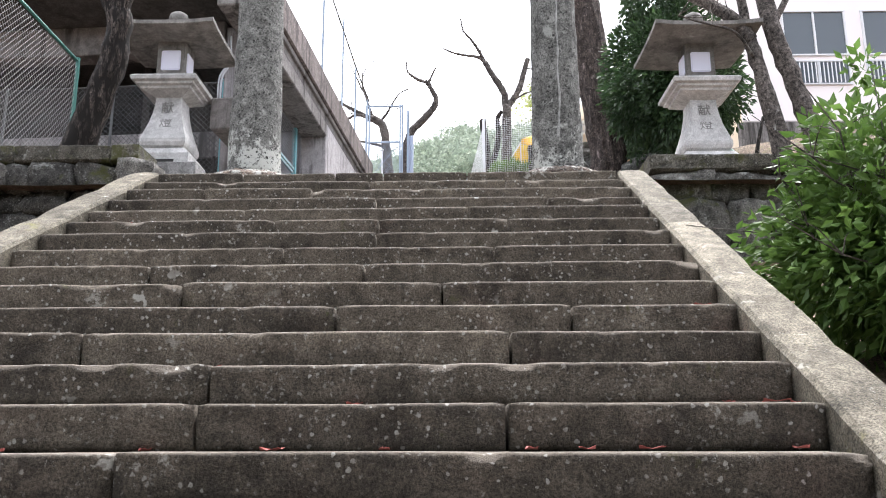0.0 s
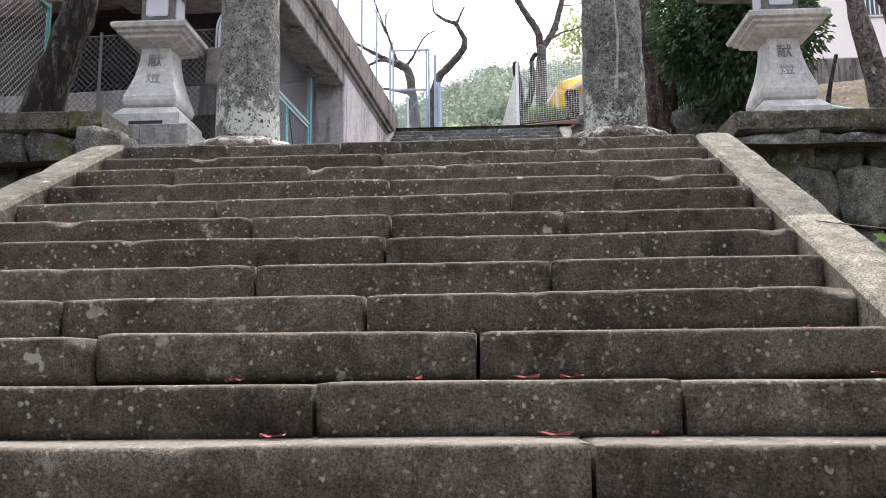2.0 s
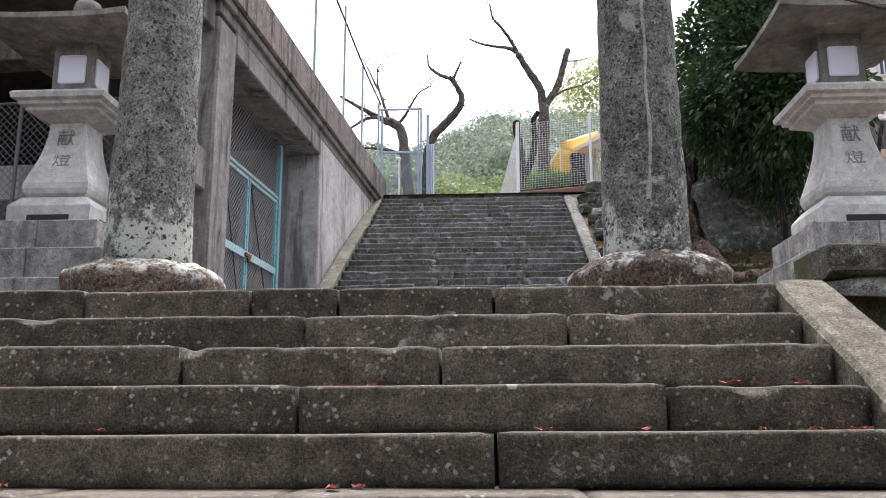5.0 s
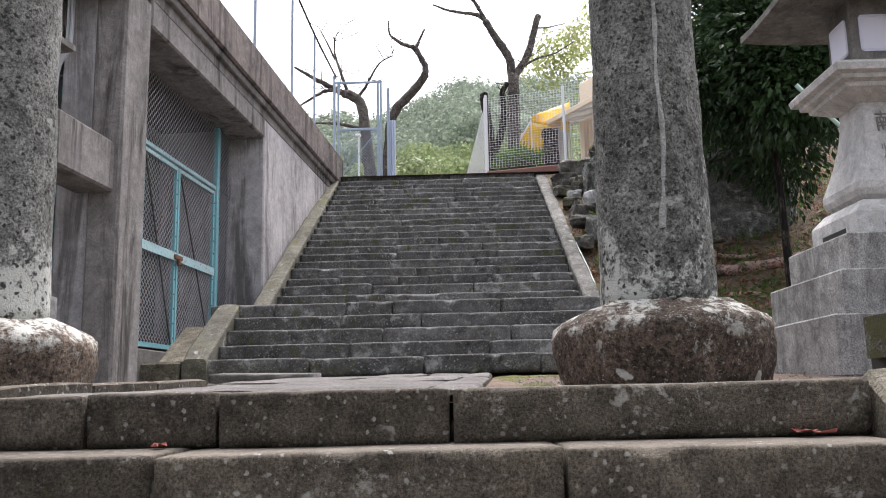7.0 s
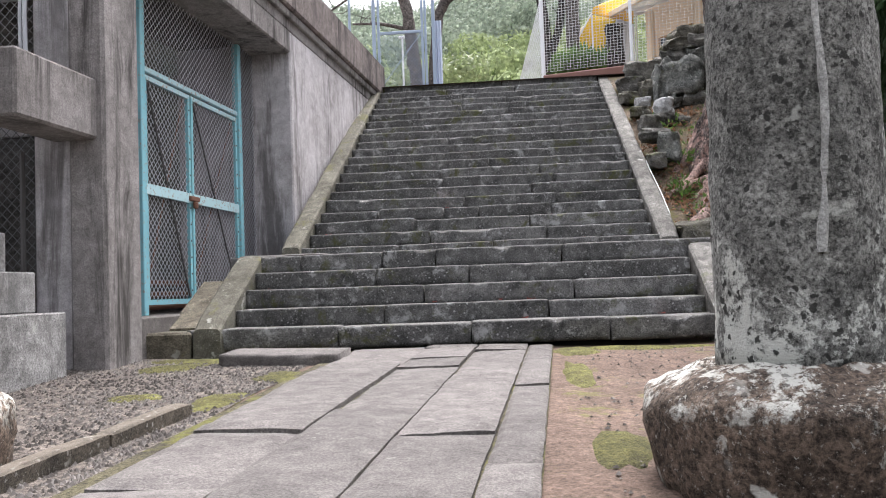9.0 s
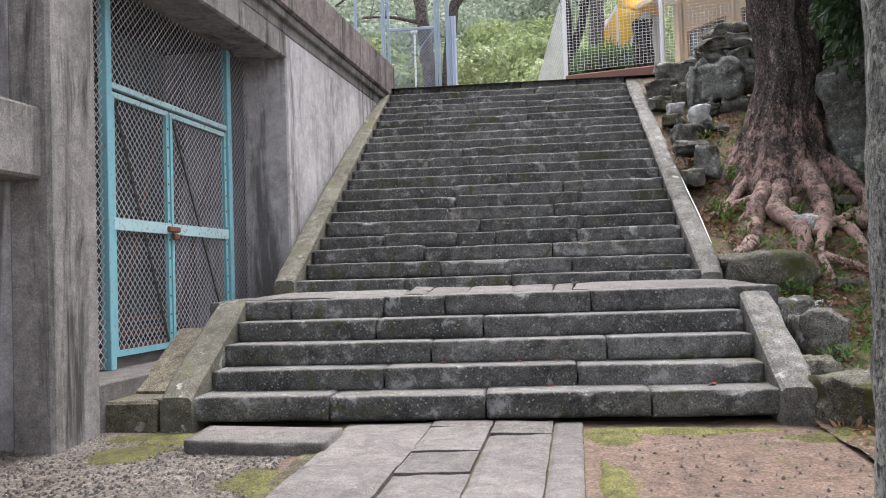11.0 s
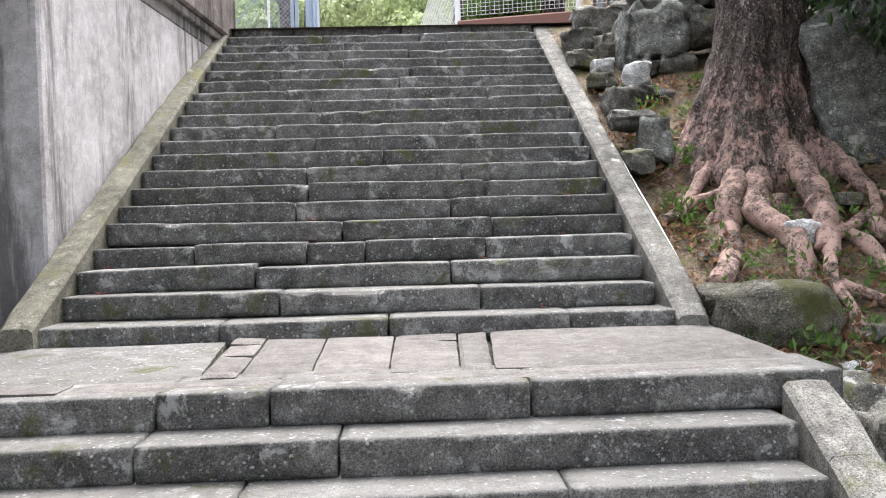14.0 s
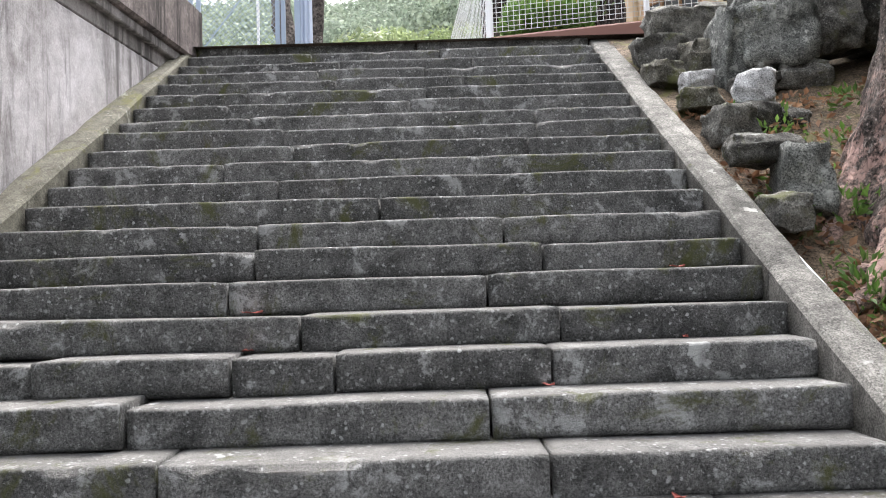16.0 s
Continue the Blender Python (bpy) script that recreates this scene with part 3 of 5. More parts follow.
def stone_lantern(x, y, z, ground, label, tiers):
    """z: height of the middle of its window; tiers: half width and the heights of the pedestal's courses."""
    t = thing("stone_lantern", (x, y, ground), label=label, category="lantern", group="stone lanterns")
    o = z - ground
    for half, a, b in tiers:
        for sx in (-1, 0):
            part("pedestal_block", box(sx * half + 0.002, (sx + 1) * half - 0.002, -half, half, a - ground, b - ground - 0.002, 0.010), PEDESTAL, t, "grey granite pedestal block")
    bm = grid_mesh([ring(h, o + dz) for h, dz in ((0.375, -1.53), (0.375, -1.36), (0.365, -1.345), (0.30, -1.27), (0.26, -1.255))], True)
    base = part("base", bm, GRANITE, t)
    # Slots are not cut: dark blocks paint the shade of their hollows
    for rz in (0, 90, 180, 270):
        slot = part("slot", box(-0.20, 0.20, -0.380, -0.33, o - 1.51, o - 1.435, 0.014), DARK, base, "near-black block in place of the shaded slot hollow")
        slot.matrix_basis = pose(0, 0, 0, 0, 0, rz)
    bm = grid_mesh([ring(h, o + dz) for h, dz in ((0.25, -1.255), (0.285, -1.225), (0.30, -1.18), (0.30, -1.13), (0.285, -1.09), (0.25, -0.98), (0.22, -0.88), (0.195, -0.77), (0.178, -0.66), (0.17, -0.57), (0.17, -0.50))], True)
    shaft = part("shaft", bm, GRANITE, t)
    for ch, cz, tilt in (("\u732e", -0.68, -9), ("\u71c8", -0.90, -17)):
        half = 0.17 + max(0.0, -0.57 - cz) ** 1.3 * 0.215
        s = carved(ch, 0.17, shaft)
        s.matrix_basis = pose(0, -half - 0.002, o + cz, 90 + tilt, 0, 0)
    rows = [ring(h, o + dz) for h, dz in ((0.18, -0.52), (0.28, -0.47), (0.325, -0.45), (0.33, -0.42), (0.375, -0.405), (0.38, -0.375), (0.425, -0.36), (0.435, -0.315), (0.415, -0.29), (0.25, -0.275))]
    part("platform", grid_mesh(rows, True), GRANITE, t, "moulded stone platform under the lamp box")
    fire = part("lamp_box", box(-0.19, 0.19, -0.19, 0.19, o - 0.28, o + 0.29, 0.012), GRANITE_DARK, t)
    for rz in (0, 90, 180, 270):
        w = part("window_panel", box(-0.128, 0.128, -0.202, -0.185, o - 0.14, o + 0.14, 0.016), PAPER, fire, "white translucent lamp window")
        w.matrix_basis = pose(0, 0, 0, 0, 0, rz)
    rows = [ring(h, o + dz, s) for h, dz, s in ((0.22, 0.265, 0), (0.40, 0.27, 0.005), (0.64, 0.275, 0.02), (0.68, 0.285, 0.03), (0.68, 0.335, 0.035), (0.60, 0.37, 0.02), (0.35, 0.46, 0.005), (0.14, 0.53, 0))]
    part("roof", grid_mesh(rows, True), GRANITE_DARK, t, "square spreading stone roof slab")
    rows = []
    for r, dz in ((0.15, 0.51), (0.155, 0.57), (0.11, 0.60), (0.09, 0.61), (0.12, 0.64), (0.135, 0.70), (0.115, 0.76), (0.05, 0.80), (0.01, 0.805)):
        rows.append([(r * math.cos(a), r * math.sin(a), o + dz) for a in span(0, 2 * math.pi, 16)[:-1]])
    part("finial", grid_mesh(rows, True), GRANITE_DARK, t, "round stone finial", True)
    return t


stone_lantern(-3.74, 10.6, 6.66, 4.06, "tall pale granite lantern with white windows on stepped pedestal", ((0.80, 4.06, 4.58), (0.66, 4.58, 4.86), (0.53, 4.86, 5.13)))
stone_lantern(3.27, 10.55, 6.54, 4.06, "tall pale granite lantern beside the shrub on stepped pedestal", ((0.77, 4.06, 4.45), (0.64, 4.45, 4.75), (0.52, 4.75, 5.01)))


# ---- rubble walls beside the stair head ----
def rubble_wall(name, x0, x1, y, top, label, seed, big=1.0):
    w = thing(name, label=label, category="wall", kind="structure")
    rnd = random.Random(seed)
    part("wall_core", box(x0 + 0.06, x1 - 0.06, y + 0.10, y + 0.55, top - 1.3, top - 0.10, 0), DARK, w)
    x = x0
    while x < x1 - 0.1:
        b = min(x1, x + rnd.uniform(0.9, 1.5))
        bm = step_stone(x, b, 0.5, 0.17, seed + x, 0.02)
        part("coping_stone", bm, COPING, w).matrix_basis = pose(0, y - 0.03, top + rnd.uniform(-0.01, 0.01))
        x = b
    z = top - 0.17
    while z > top - 1.25:
        h = rnd.uniform(0.2, 0.32) * big
        x = x0 + rnd.uniform(0, 0.1)
        while x < x1:
            b = rnd.uniform(0.22, 0.5) * big
            part("rubble_stone", rock((b * 1.12, 0.42, h * 1.12), rnd.uniform(0, 99), 4), RUBBLE, w, smooth=True).matrix_basis = pose(x + b / 2, y + 0.17 + rnd.uniform(-0.03, 0.03), z - h / 2, 0, rnd.uniform(-9, 9), 0)
            x += b
        z -= h
    return w


rubble_wall("wall_east", 1.82, 4.9, 7.52, 4.27, "dark rubble stone wall with mossy coping", 11, 1.35)
rubble_wall("wall_west", -6.6, -2.93, 7.52, 4.41, "dark rubble stone wall with lichened coping", 12)


# ---- paving ----
def slab_quad(st, name, near, far, y0, y1, zf, material, rnd, thick=0.09, gap=0.006):
    """One worn slab between y0 and y1 whose sides run from the x of near to the x of far."""
    def side(k, y):
        return near[k][0] + (far[k][0] - near[k][0]) * (y - near[k][1]) / (far[k][1] - near[k][1])
    lift, lean = rnd.uniform(-0.006, 0.010), rnd.uniform(-0.008, 0.008)
    nx, ny = 8, max(4, int((y1 - y0) / 0.1))
    s0 = rnd.uniform(0, 50)
    top = []
    skew0, skew1 = rnd.uniform(-0.02, 0.02), rnd.uniform(-0.02, 0.02)
    for j in range(ny + 1):
        row = []
        for i in range(nx + 1):
            u, w = i / nx, j / ny
            y = y0 + gap + (y1 - y0 - 2 * gap) * w + (skew0 * (1 - w) + skew1 * w) * (u - 0.5)
            a, b = side(0, y) + gap, side(1, y) - gap
            edge = i in (0, nx) or j in (0, ny)
            x = a + (b - a) * u
            q = Vector((x * 6 + s0, y * 6, s0))
            x += 0.006 * noise.noise(q * 1.7)
            y += 0.006 * noise.noise(q * 1.7 + Vector((7, 0, 0)))
            z = zf(y) + lift + lean * (u - 0.5) + 0.006 * noise.noise(q * 0.5) - (0.010 + 0.012 * max(0.0, noise.noise(q * 2.0)) if edge else 0.0)
            row.append(Vector((x, y, z)))
        top.append(row)
    bm = grid_mesh(top)
    for f in bm.faces:
        if f.normal.z < 0:
            f.normal_flip()
    rim = bmesh.ops.extrude_edge_only(bm, edges=[e for e in bm.edges if e.is_boundary])
    for v in (g for g in rim["geom"] if isinstance(g, bmesh.types.BMVert)):
        v.co.z -= thick
    bmesh.ops.recalc_face_normals(bm, faces=bm.faces[:])
    return part(name, bm, material, st)


JOINT_MOSS = weathered("mossy_joint_soil", (0.075, 0.068, 0.04), (0.035, 0.030, 0.022), spots=0.0, speck=0.0, moss=0.7, patch=0.0, grain=70, bump=1.0, moss_colour=(0.12, 0.12, 0.03))
path = thing("paved_path", label="worn grey paving slab path with mossy joints", category="path", kind="structure")
part("joint_bed", grid_mesh([[(x, y, plaza_z(y) - 0.014) for x in (-1.30 + 0.02 * (y - 7.4), 0.22 + 0.05 * (y - 7.4))] for y in span(7.40, 12.45, 20)]), JOINT_MOSS, path, "mossy soil in the joints")
rnd = random.Random(3)
EDGES = [((-1.21, 7.55), (-1.10, 12.42)), ((-0.78, 7.55), (-0.52, 12.42)), ((-0.37, 7.55), (-0.11, 12.42)), ((0.03, 7.55), (0.28, 12.42)), ((0.23, 7.55), (0.47, 12.42))]
JOINS = ((7.56, 8.31, 9.18, 11.30, 12.42), (7.54, 9.66, 11.15, 11.60, 12.25, 12.42), (7.52, 9.05, 10.60, 12.05, 12.42), (7.50, 8.03, 8.56, 10.29, 11.5, 12.42))
for (na, fa), (nb, fb), ys in zip(EDGES, EDGES[1:], JOINS):
    for a, b in zip(ys, ys[1:]):
        slab_quad(path, "paving_slab", (na, nb), (fa, fb), a, b, lambda y: plaza_z(y) + 0.012, SLAB, rnd)
slab_quad(path, "paving_slab", ((-1.50, 7.56), (-1.22, 7.56)), ((-1.30, 8.3), (-1.22, 8.3)), 7.56, 8.25, lambda y: plaza_z(y) + 0.0, SLAB, rnd)
for a, b in ((7.62, 8.35), (8.36, 9.05), (9.07, 9.80)):
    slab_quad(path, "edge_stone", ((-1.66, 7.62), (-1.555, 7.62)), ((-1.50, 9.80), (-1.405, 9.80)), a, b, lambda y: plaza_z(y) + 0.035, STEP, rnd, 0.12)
bar_stone = step_stone(-1.98, -1.08, 0.40, 0.17, 31.0, 0.02)
tagged(part("stone_bar", bar_stone, SLAB, smooth=True), "loose long flat grey stone lying on mossy soil", "stone").matrix_basis = pose(0, 11.60, 4.196, 2.0, 1.0, -3)

landing = thing("middle_landing", label="paved landing between the two upper flights", category="landing", kind="structure")
part("landing_bed", box(-2.42, 2.02, 13.62, 15.2, 4.6, 5.004, 0.01), JOINT_MOSS, landing, "mossy soil bed of the landing")
EDGES = [((-0.93, 13.84), (-1.00, 15.06)), ((-0.75, 13.84), (-0.80, 15.06)), ((-0.40, 13.84), (-0.43, 15.06)), ((-0.02, 13.84), (-0.01, 15.06)), ((0.325, 13.84), (0.375, 15.06)), ((0.49, 13.84), (0.56, 15.06))]
JOINS = ((13.84, 13.97, 14.46, 14.83, 15.06), (13.84, 15.06), (13.84, 15.06), (13.84, 14.78, 15.06), (13.84, 14.02, 15.06))
for (na, fa), (nb, fb), ys in zip(EDGES, EDGES[1:], JOINS):
    for a, b in zip(ys, ys[1:]):
        slab_quad(landing, "paving_slab", (na, nb), (fa, fb), a, b, lambda y: 5.028 + 0.031 * (y - 13.84), SLAB, rnd)
slab_quad(landing, "concrete_slab", ((0.49, 13.84), (2.00, 13.84)), ((0.58, 15.06), (1.98, 15.06)), 13.84, 15.06, lambda y: 5.028 + 0.031 * (y - 13.84), SLAB, rnd)["label"] = "pale worn concrete slab"
slab_quad(landing, "rough_slab", ((-2.40, 13.84), (-0.94, 13.84)), ((-2.40, 15.06), (-1.05, 15.06)), 13.84, 15.06, lambda y: 5.020 + 0.031 * (y - 13.84), STEP_GREY, rnd)["label"] = "dark rough concrete surface"
for a, b in ((-2.4, -1.5), (-1.5, -0.4), (-0.4, 0.55), (0.55, 2.0)):
    slab_quad(landing, "paving_slab", ((a, 13.5), (b, 13.5)), ((a, 13.9), (b, 13.9)), 13.60, 13.83, lambda y: 5.024, SLAB, rnd)
part("side_block", box(-3.05, -2.44, 12.36, 13.2, 4.02, 4.37, 0.02), CURB, landing, "pale mossy stone block beside the steps")
part("side_ramp", grid_mesh([[(x, 12.75, 4.1), (x, 12.75, 4.39), (x, 13.6, 4.80), (x, 13.6, 4.1)] for x in (-2.78, -2.43)], True), CURB, landing, "sloping mossy stone strip")

# ---- concrete retaining wall, its gateway and the building on the west side ----
ALONG = 4.3  # the wall's turn from the stairs' axis, in degrees
WALL = pose(-2.51, 15.97, 0, 0, 0, -ALONG)  # local y runs along the wall, x points to the stairs


def set_in(ob, m=WALL):
    ob.matrix_basis = m
    return ob


rw = set_in(thing("retaining_wall", label="stained concrete retaining wall with a deep gateway", category="wall", kind="structure"))
part("column", box(-0.30, 0.0, -4.22, -3.70, 4.0, 7.9, 0.025), CONCRETE, rw, "stained concrete column")
part("pier", box(-0.62, -0.30, -4.17, -3.72, 4.0, 7.9, 0.015), PLASTER, rw, "pale stained pier")
part("lintel", box(-0.55, 0.006, -3.70, 0.0, 7.66, 7.95, 0.02), CONCRETE, rw)
part("upper_wall", box(-0.55, -0.004, -4.22, 5.0, 7.95, 8.12, 0.01), CONCRETE, rw)
part("wall_panel", box(-0.55, 0.0, 0.0, 5.0, 4.0, 7.95, 0.02), PLASTER, rw, "pale stained wall panel")
part("parapet", box(-0.2, 0.10, -5.2, 4.85, 8.17, 8.72, 0.025), PARAPET, rw, "stained concrete parapet")
part("ledge", box(-0.2, 0.05, -5.2, 4.85, 8.08, 8.17, 0.01), CONCRETE, rw)
part("recess_back", box(-1.75, -1.65, -3.9, 0.3, 4.0, 7.9, 0.0), CONCRETE_SHADED, rw, "back wall of the recess in shade-darkened grey")
part("recess_side", box(-1.7, -0.55, 0.3, 0.4, 4.0, 7.9, 0.0), PLASTER, rw)
part("recess_floor", box(-2.3, -0.02, -3.70, 0.0, 4.0, 4.50, 0.01), SLAB, rw, "pale concrete apron")
part("roof_slab", box(-9, -0.2, -5.2, 5.0, 7.97, 8.3, 0.0), CONCRETE_SHADED, rw)
for z0, z1 in ((5.86, 6.32), (7.72, 8.15)):
    part("bracket", box(-0.42, -0.06, -5.15, -4.2, z0, z1, 0.02), CONCRETE, rw, "concrete bracket beam")
part("beam", box(-9.0, -0.62, -4.25, -3.9, 7.50, 7.97, 0.015), CONCRETE, rw, "long concrete edge beam")
part("band_wall", box(-9.0, -0.62, -3.25, -3.1, 6.14, 6.58, 0.01), PLASTER, rw, "low pale wall band")
# Solid dark panel stands in for the shaded opening below the band
part("band_base", box(-9.0, -0.62, -3.2, -3.0, 4.0, 6.14, 0.0), CONCRETE_SHADED, rw)
part("undercroft_back", box(-9.0, -2.35, 1.4, 1.6, 4.0, 7.97, 0.0), CONCRETE_SHADED, rw)
# Unseen wall added at the west end to keep daylight out
part("undercroft_side", box(-9.2, -9.0, -5.0, 1.6, 4.0, 8.3, 0.0), CONCRETE_SHADED, rw)
part("undercroft_partition", box(-2.42, -2.3, -3.0, 1.5, 4.0, 7.97, 0.0), CONCRETE_SHADED, rw)
for k, (dx, r) in enumerate(((-0.62, 0.018), (-0.66, 0.014))):
    part("conduit", tube(smooth_line([(dx, -4.24, 6.35), (dx - 0.01, -4.24, 7.0), (dx + 0.10, -4.25, 7.25), (dx + 0.11, -4.25, 7.7)], 4), [r] * 13, 6), WIRE, rw, "grey conduit pipe")
part("drain_pipe", tube([(-0.68, -4.22, 4.3), (-0.68, -4.22, 5.8)], [0.02, 0.02], 6), IRON, rw)


# ---- chain-link ----
def chain_link(name, material, parent, w, h, pitch=0.075, r=0.0036, kind_label=""):
    """Crossing wires over a w by h field in the local x z plane."""
    verts, faces = [], []

    def wire(a, b):
        d = (Vector(b) - Vector(a)).normalized()
        s1 = Vector((0, 1, 0)) * r
        s2 = d.cross(Vector((0, 1, 0))).normalized() * r
        i = len(verts)
        for p in (a, b):
            p = Vector(p)
            verts.extend([p + s1, p - s1 * 0.5 + s2, p - s1 * 0.5 - s2])
        for k in range(3):
            faces.append((i + k, i + (k + 1) % 3, i + 3 + (k + 1) % 3, i + 3 + k))

    n = int((w + h) / pitch)
    for k in range(1, n):
        c = k * pitch
        x0, z0 = (c, 0.0) if c <= w else (w, c - w)
        x1, z1 = (0.0, c) if c <= h else (c - h, h)
        wire((x0, 0.002, z0), (x1, 0.002, z1))
        wire((w - x0, -0.002, z0), (w - x1, -0.002, z1))
    me = bpy.data.meshes.new(name)
    me.from_pydata([tuple(v) for v in verts], [], faces)
    me.materials.append(material)
    ob = new(name, me)
    ob.parent = parent
    if kind_label:
        ob["label"] = kind_label
    return ob


def bar(name, a, b, r, material, parent, label="", sides=8):
    return part(name, tube([a, b], [r, r], sides), material, parent, label)


def flat_bar(a, b, w, d):
    """A flat bar from a to b in the local x z plane, w wide and d deep."""
    a, b = Vector(a), Vector(b)
    u = (b - a).normalized()
    s = Vector((-u.z, 0, u.x)) * w / 2
    rows = [[p + s + Vector((0, -d / 2, 0)), p + s + Vector((0, d / 2, 0)), p - s + Vector((0, d / 2, 0)), p - s + Vector((0, -d / 2, 0))] for p in (a, b)]
    return grid_mesh(rows, True)


# the gate: local x runs along the wall, local y into the recess
GATE = WALL @ pose(-0.5, -3.6, 0, 0, 0, 90)
gate = set_in(thing("mesh_gate", label="turquoise steel double gate with chain-link, closed with rusty latch", category="gate"), GATE)
part("post", box(0.77, 0.85, -0.04, 0.04, 4.50, 7.66, 0.006), GREEN_PAINT, gate, "turquoise painted post")
part("post", box(3.04, 3.13, -0.04, 0.04, 4.50, 7.66, 0.006), GREEN_PAINT, gate, "turquoise painted post")
part("transom", box(0.85, 3.04, -0.025, 0.025, 6.79, 6.84, 0.005), PALE_BLUE, gate, "worn pale blue top rail")
chain_link("mesh_panel", WIRE, gate, 3.7, 0.82).matrix_basis = pose(0.0, 0.0, 6.84)
chain_link("mesh_panel", WIRE, gate, 0.56, 2.3).matrix_basis = pose(3.13, 0.0, 4.52)
chain_link("mesh_panel", WIRE, gate, 0.76, 2.3).matrix_basis = pose(0.0, 0.0, 4.52)
for x0, x1 in ((0.87, 1.80), (1.83, 3.02)):
    leaf = part("gate_leaf", flat_bar((x0, 0, 4.62), (x1, 0, 4.62), 0.05, 0.03), GREEN_PAINT, gate, "gate leaf frame")
    for a, b, mat, nm in (((x0 + 0.02, 0, 4.64), (x0 + 0.02, 0, 6.74), GREEN_PAINT, "stile"), ((x1 - 0.02, 0, 4.64), (x1 - 0.02, 0, 6.74), GREEN_PAINT, "stile"), ((x0, 0, 6.74), (x1, 0, 6.74), PALE_BLUE, "top_rail")):
        part(nm, flat_bar(a, b, 0.045, 0.034), mat, leaf)
    part("lock_rail", flat_bar((x0, -0.01, 5.68), (x1, -0.01, 5.68), 0.10, 0.036), PALE_BLUE, leaf, "peeling pale blue lock rail")
    part("brace", flat_bar((x0 + 0.05, -0.012, 6.7), (x1 - 0.06, -0.012, 4.66), 0.024, 0.01), IRON, leaf, "dark diagonal brace")
    part("brace", flat_bar((x0 + 0.05, 0.034, 4.66), (x1 - 0.06, 0.034, 6.7), 0.016, 0.01), RUST, leaf, "rusty diagonal brace")
    chain_link("mesh", WIRE, leaf, x1 - x0 - 0.06, 2.06).matrix_basis = pose(x0 + 0.03, 0.01, 4.65)
    for i in range(12):
        part("bolt", box(x1 - 0.03, x1 - 0.012, -0.024, -0.015, 4.72 + 0.17 * i, 4.738 + 0.17 * i, 0.003), IRON, leaf)
part("latch", box(1.72, 1.92, -0.06, -0.02, 5.65, 5.70, 0.008), RUST, gate, "rusty sliding latch")
part("padlock", box(1.79, 1.85, -0.075, -0.035, 5.575, 5.645, 0.010), RUST, gate, "rusty padlock")
for k in range(5):
    p = thing("rusty_pipe", label="rusty scaffold pipe lying behind the gate", category="pipe", group="pipes behind the gate")
    p.matrix_basis = GATE @ pose(0, 0.55 + 0.1 * (k % 3), 4.56 + 0.065 * (k // 2) * 2)
    part("pipe_body", tube([(0.3 + 0.1 * k, 0, 0), (3.4, 0.05 * k, 0.02)], [0.035, 0.035], 8), RUST, p)

front = set_in(thing("chain_link_fence", label="chain-link fence panel under the concrete building", category="fence"), WALL @ pose(-7.6, -4.05, 0))
chain_link("mesh", WIRE_DARK, front, 6.95, 2.9, 0.085).matrix_basis = pose(0, 0, 4.15)
bar("rail", (0, 0, 7.05), (6.95, 0, 7.05), 0.012, WIRE_DARK, front, "grey steel rail")
for i in range(5):
    bar("fence_post", (1.73 * i + 0.02, 0, 4.1), (1.73 * i + 0.02, 0, 7.1), 0.022, WIRE_DARK if i < 4 else GREEN_PAINT, front)
side = set_in(thing("chain_link_fence", label="green-framed chain-link fence beside the lantern", category="fence"), pose(-4.74, 7.75, 0, 0, 0, 91))
chain_link("mesh", WIRE_MID, side, 2.25, 2.3, 0.075, 0.0028).matrix_basis = pose(0, 0, 4.1)
for x in (0.02, 2.23):
    bar("fence_post", (x, 0, 4.0), (x, 0, 6.5), 0.028, GREEN_DARK, side, "dark green painted post")
bar("top_rail", (0, 0, 6.45), (2.25, 0, 6.45), 0.02, GREEN_DARK, side, "dark green painted rail")

# poles, wires and a steel gate frame on the terrace above
for y, h in ((-0.45, 3.3), (1.46, 2.3), (2.95, 1.8), (4.55, 1.65)):
    p = set_in(thing("fence_pole", label="thin blue-grey steel pole on the parapet", category="pole", group="parapet poles"), WALL @ pose(-0.02, y, 8.72))
    part("pole", tube([(0, 0, 0), (0, 0, h)], [0.022, 0.02], 8), STEEL_BLUE, p)
w = set_in(thing("guy_wire", label="slanting dark guy wire above the parapet", category="wire"), WALL)
part("strand", tube(smooth_line([(-0.02, -0.45, 10.95), (-0.02, 1.50, 10.72), (0.0, 3.02, 10.48), (0.02, 4.56, 10.34)], 5), [0.018] * 16, 6), IRON, w)

tg = thing("steel_gate", (-1.8, 21.2, 8.34), label="blue-grey steel gate frame at the head of the stairs", category="gate")
for x in (-0.48, -0.40, 0.42, 0.48):
    part("post", box(x - 0.022, x + 0.022, -0.022, 0.022, 0, 2.17, 0.004), STEEL_BLUE, tg)
part("top_bar", box(-0.48, 0.48, -0.02, 0.02, 2.12, 2.16, 0.004), STEEL_BLUE, tg)
part("middle_bar", box(-0.40, 0.42, -0.02, 0.02, 1.10, 1.15, 0.004), STEEL_BLUE, tg)
part("bottom_bar", box(-0.40, 0.42, -0.02, 0.02, 0.06, 0.10, 0.004), STEEL_BLUE, tg)
chain_link("mesh", STEEL_BLUE, tg, 0.8, 1.0, 0.06, 0.0025).matrix_basis = pose(-0.4, 0, 0.1)
part("brace", flat_bar((-0.38, 0, 0.1), (0.4, 0, 1.1), 0.014, 0.01), STEEL_BLUE, tg)
part("end_post", box(0.60, 0.66, -0.03, 0.03, 0, 2.0, 0.005), STEEL_BLUE, tg)
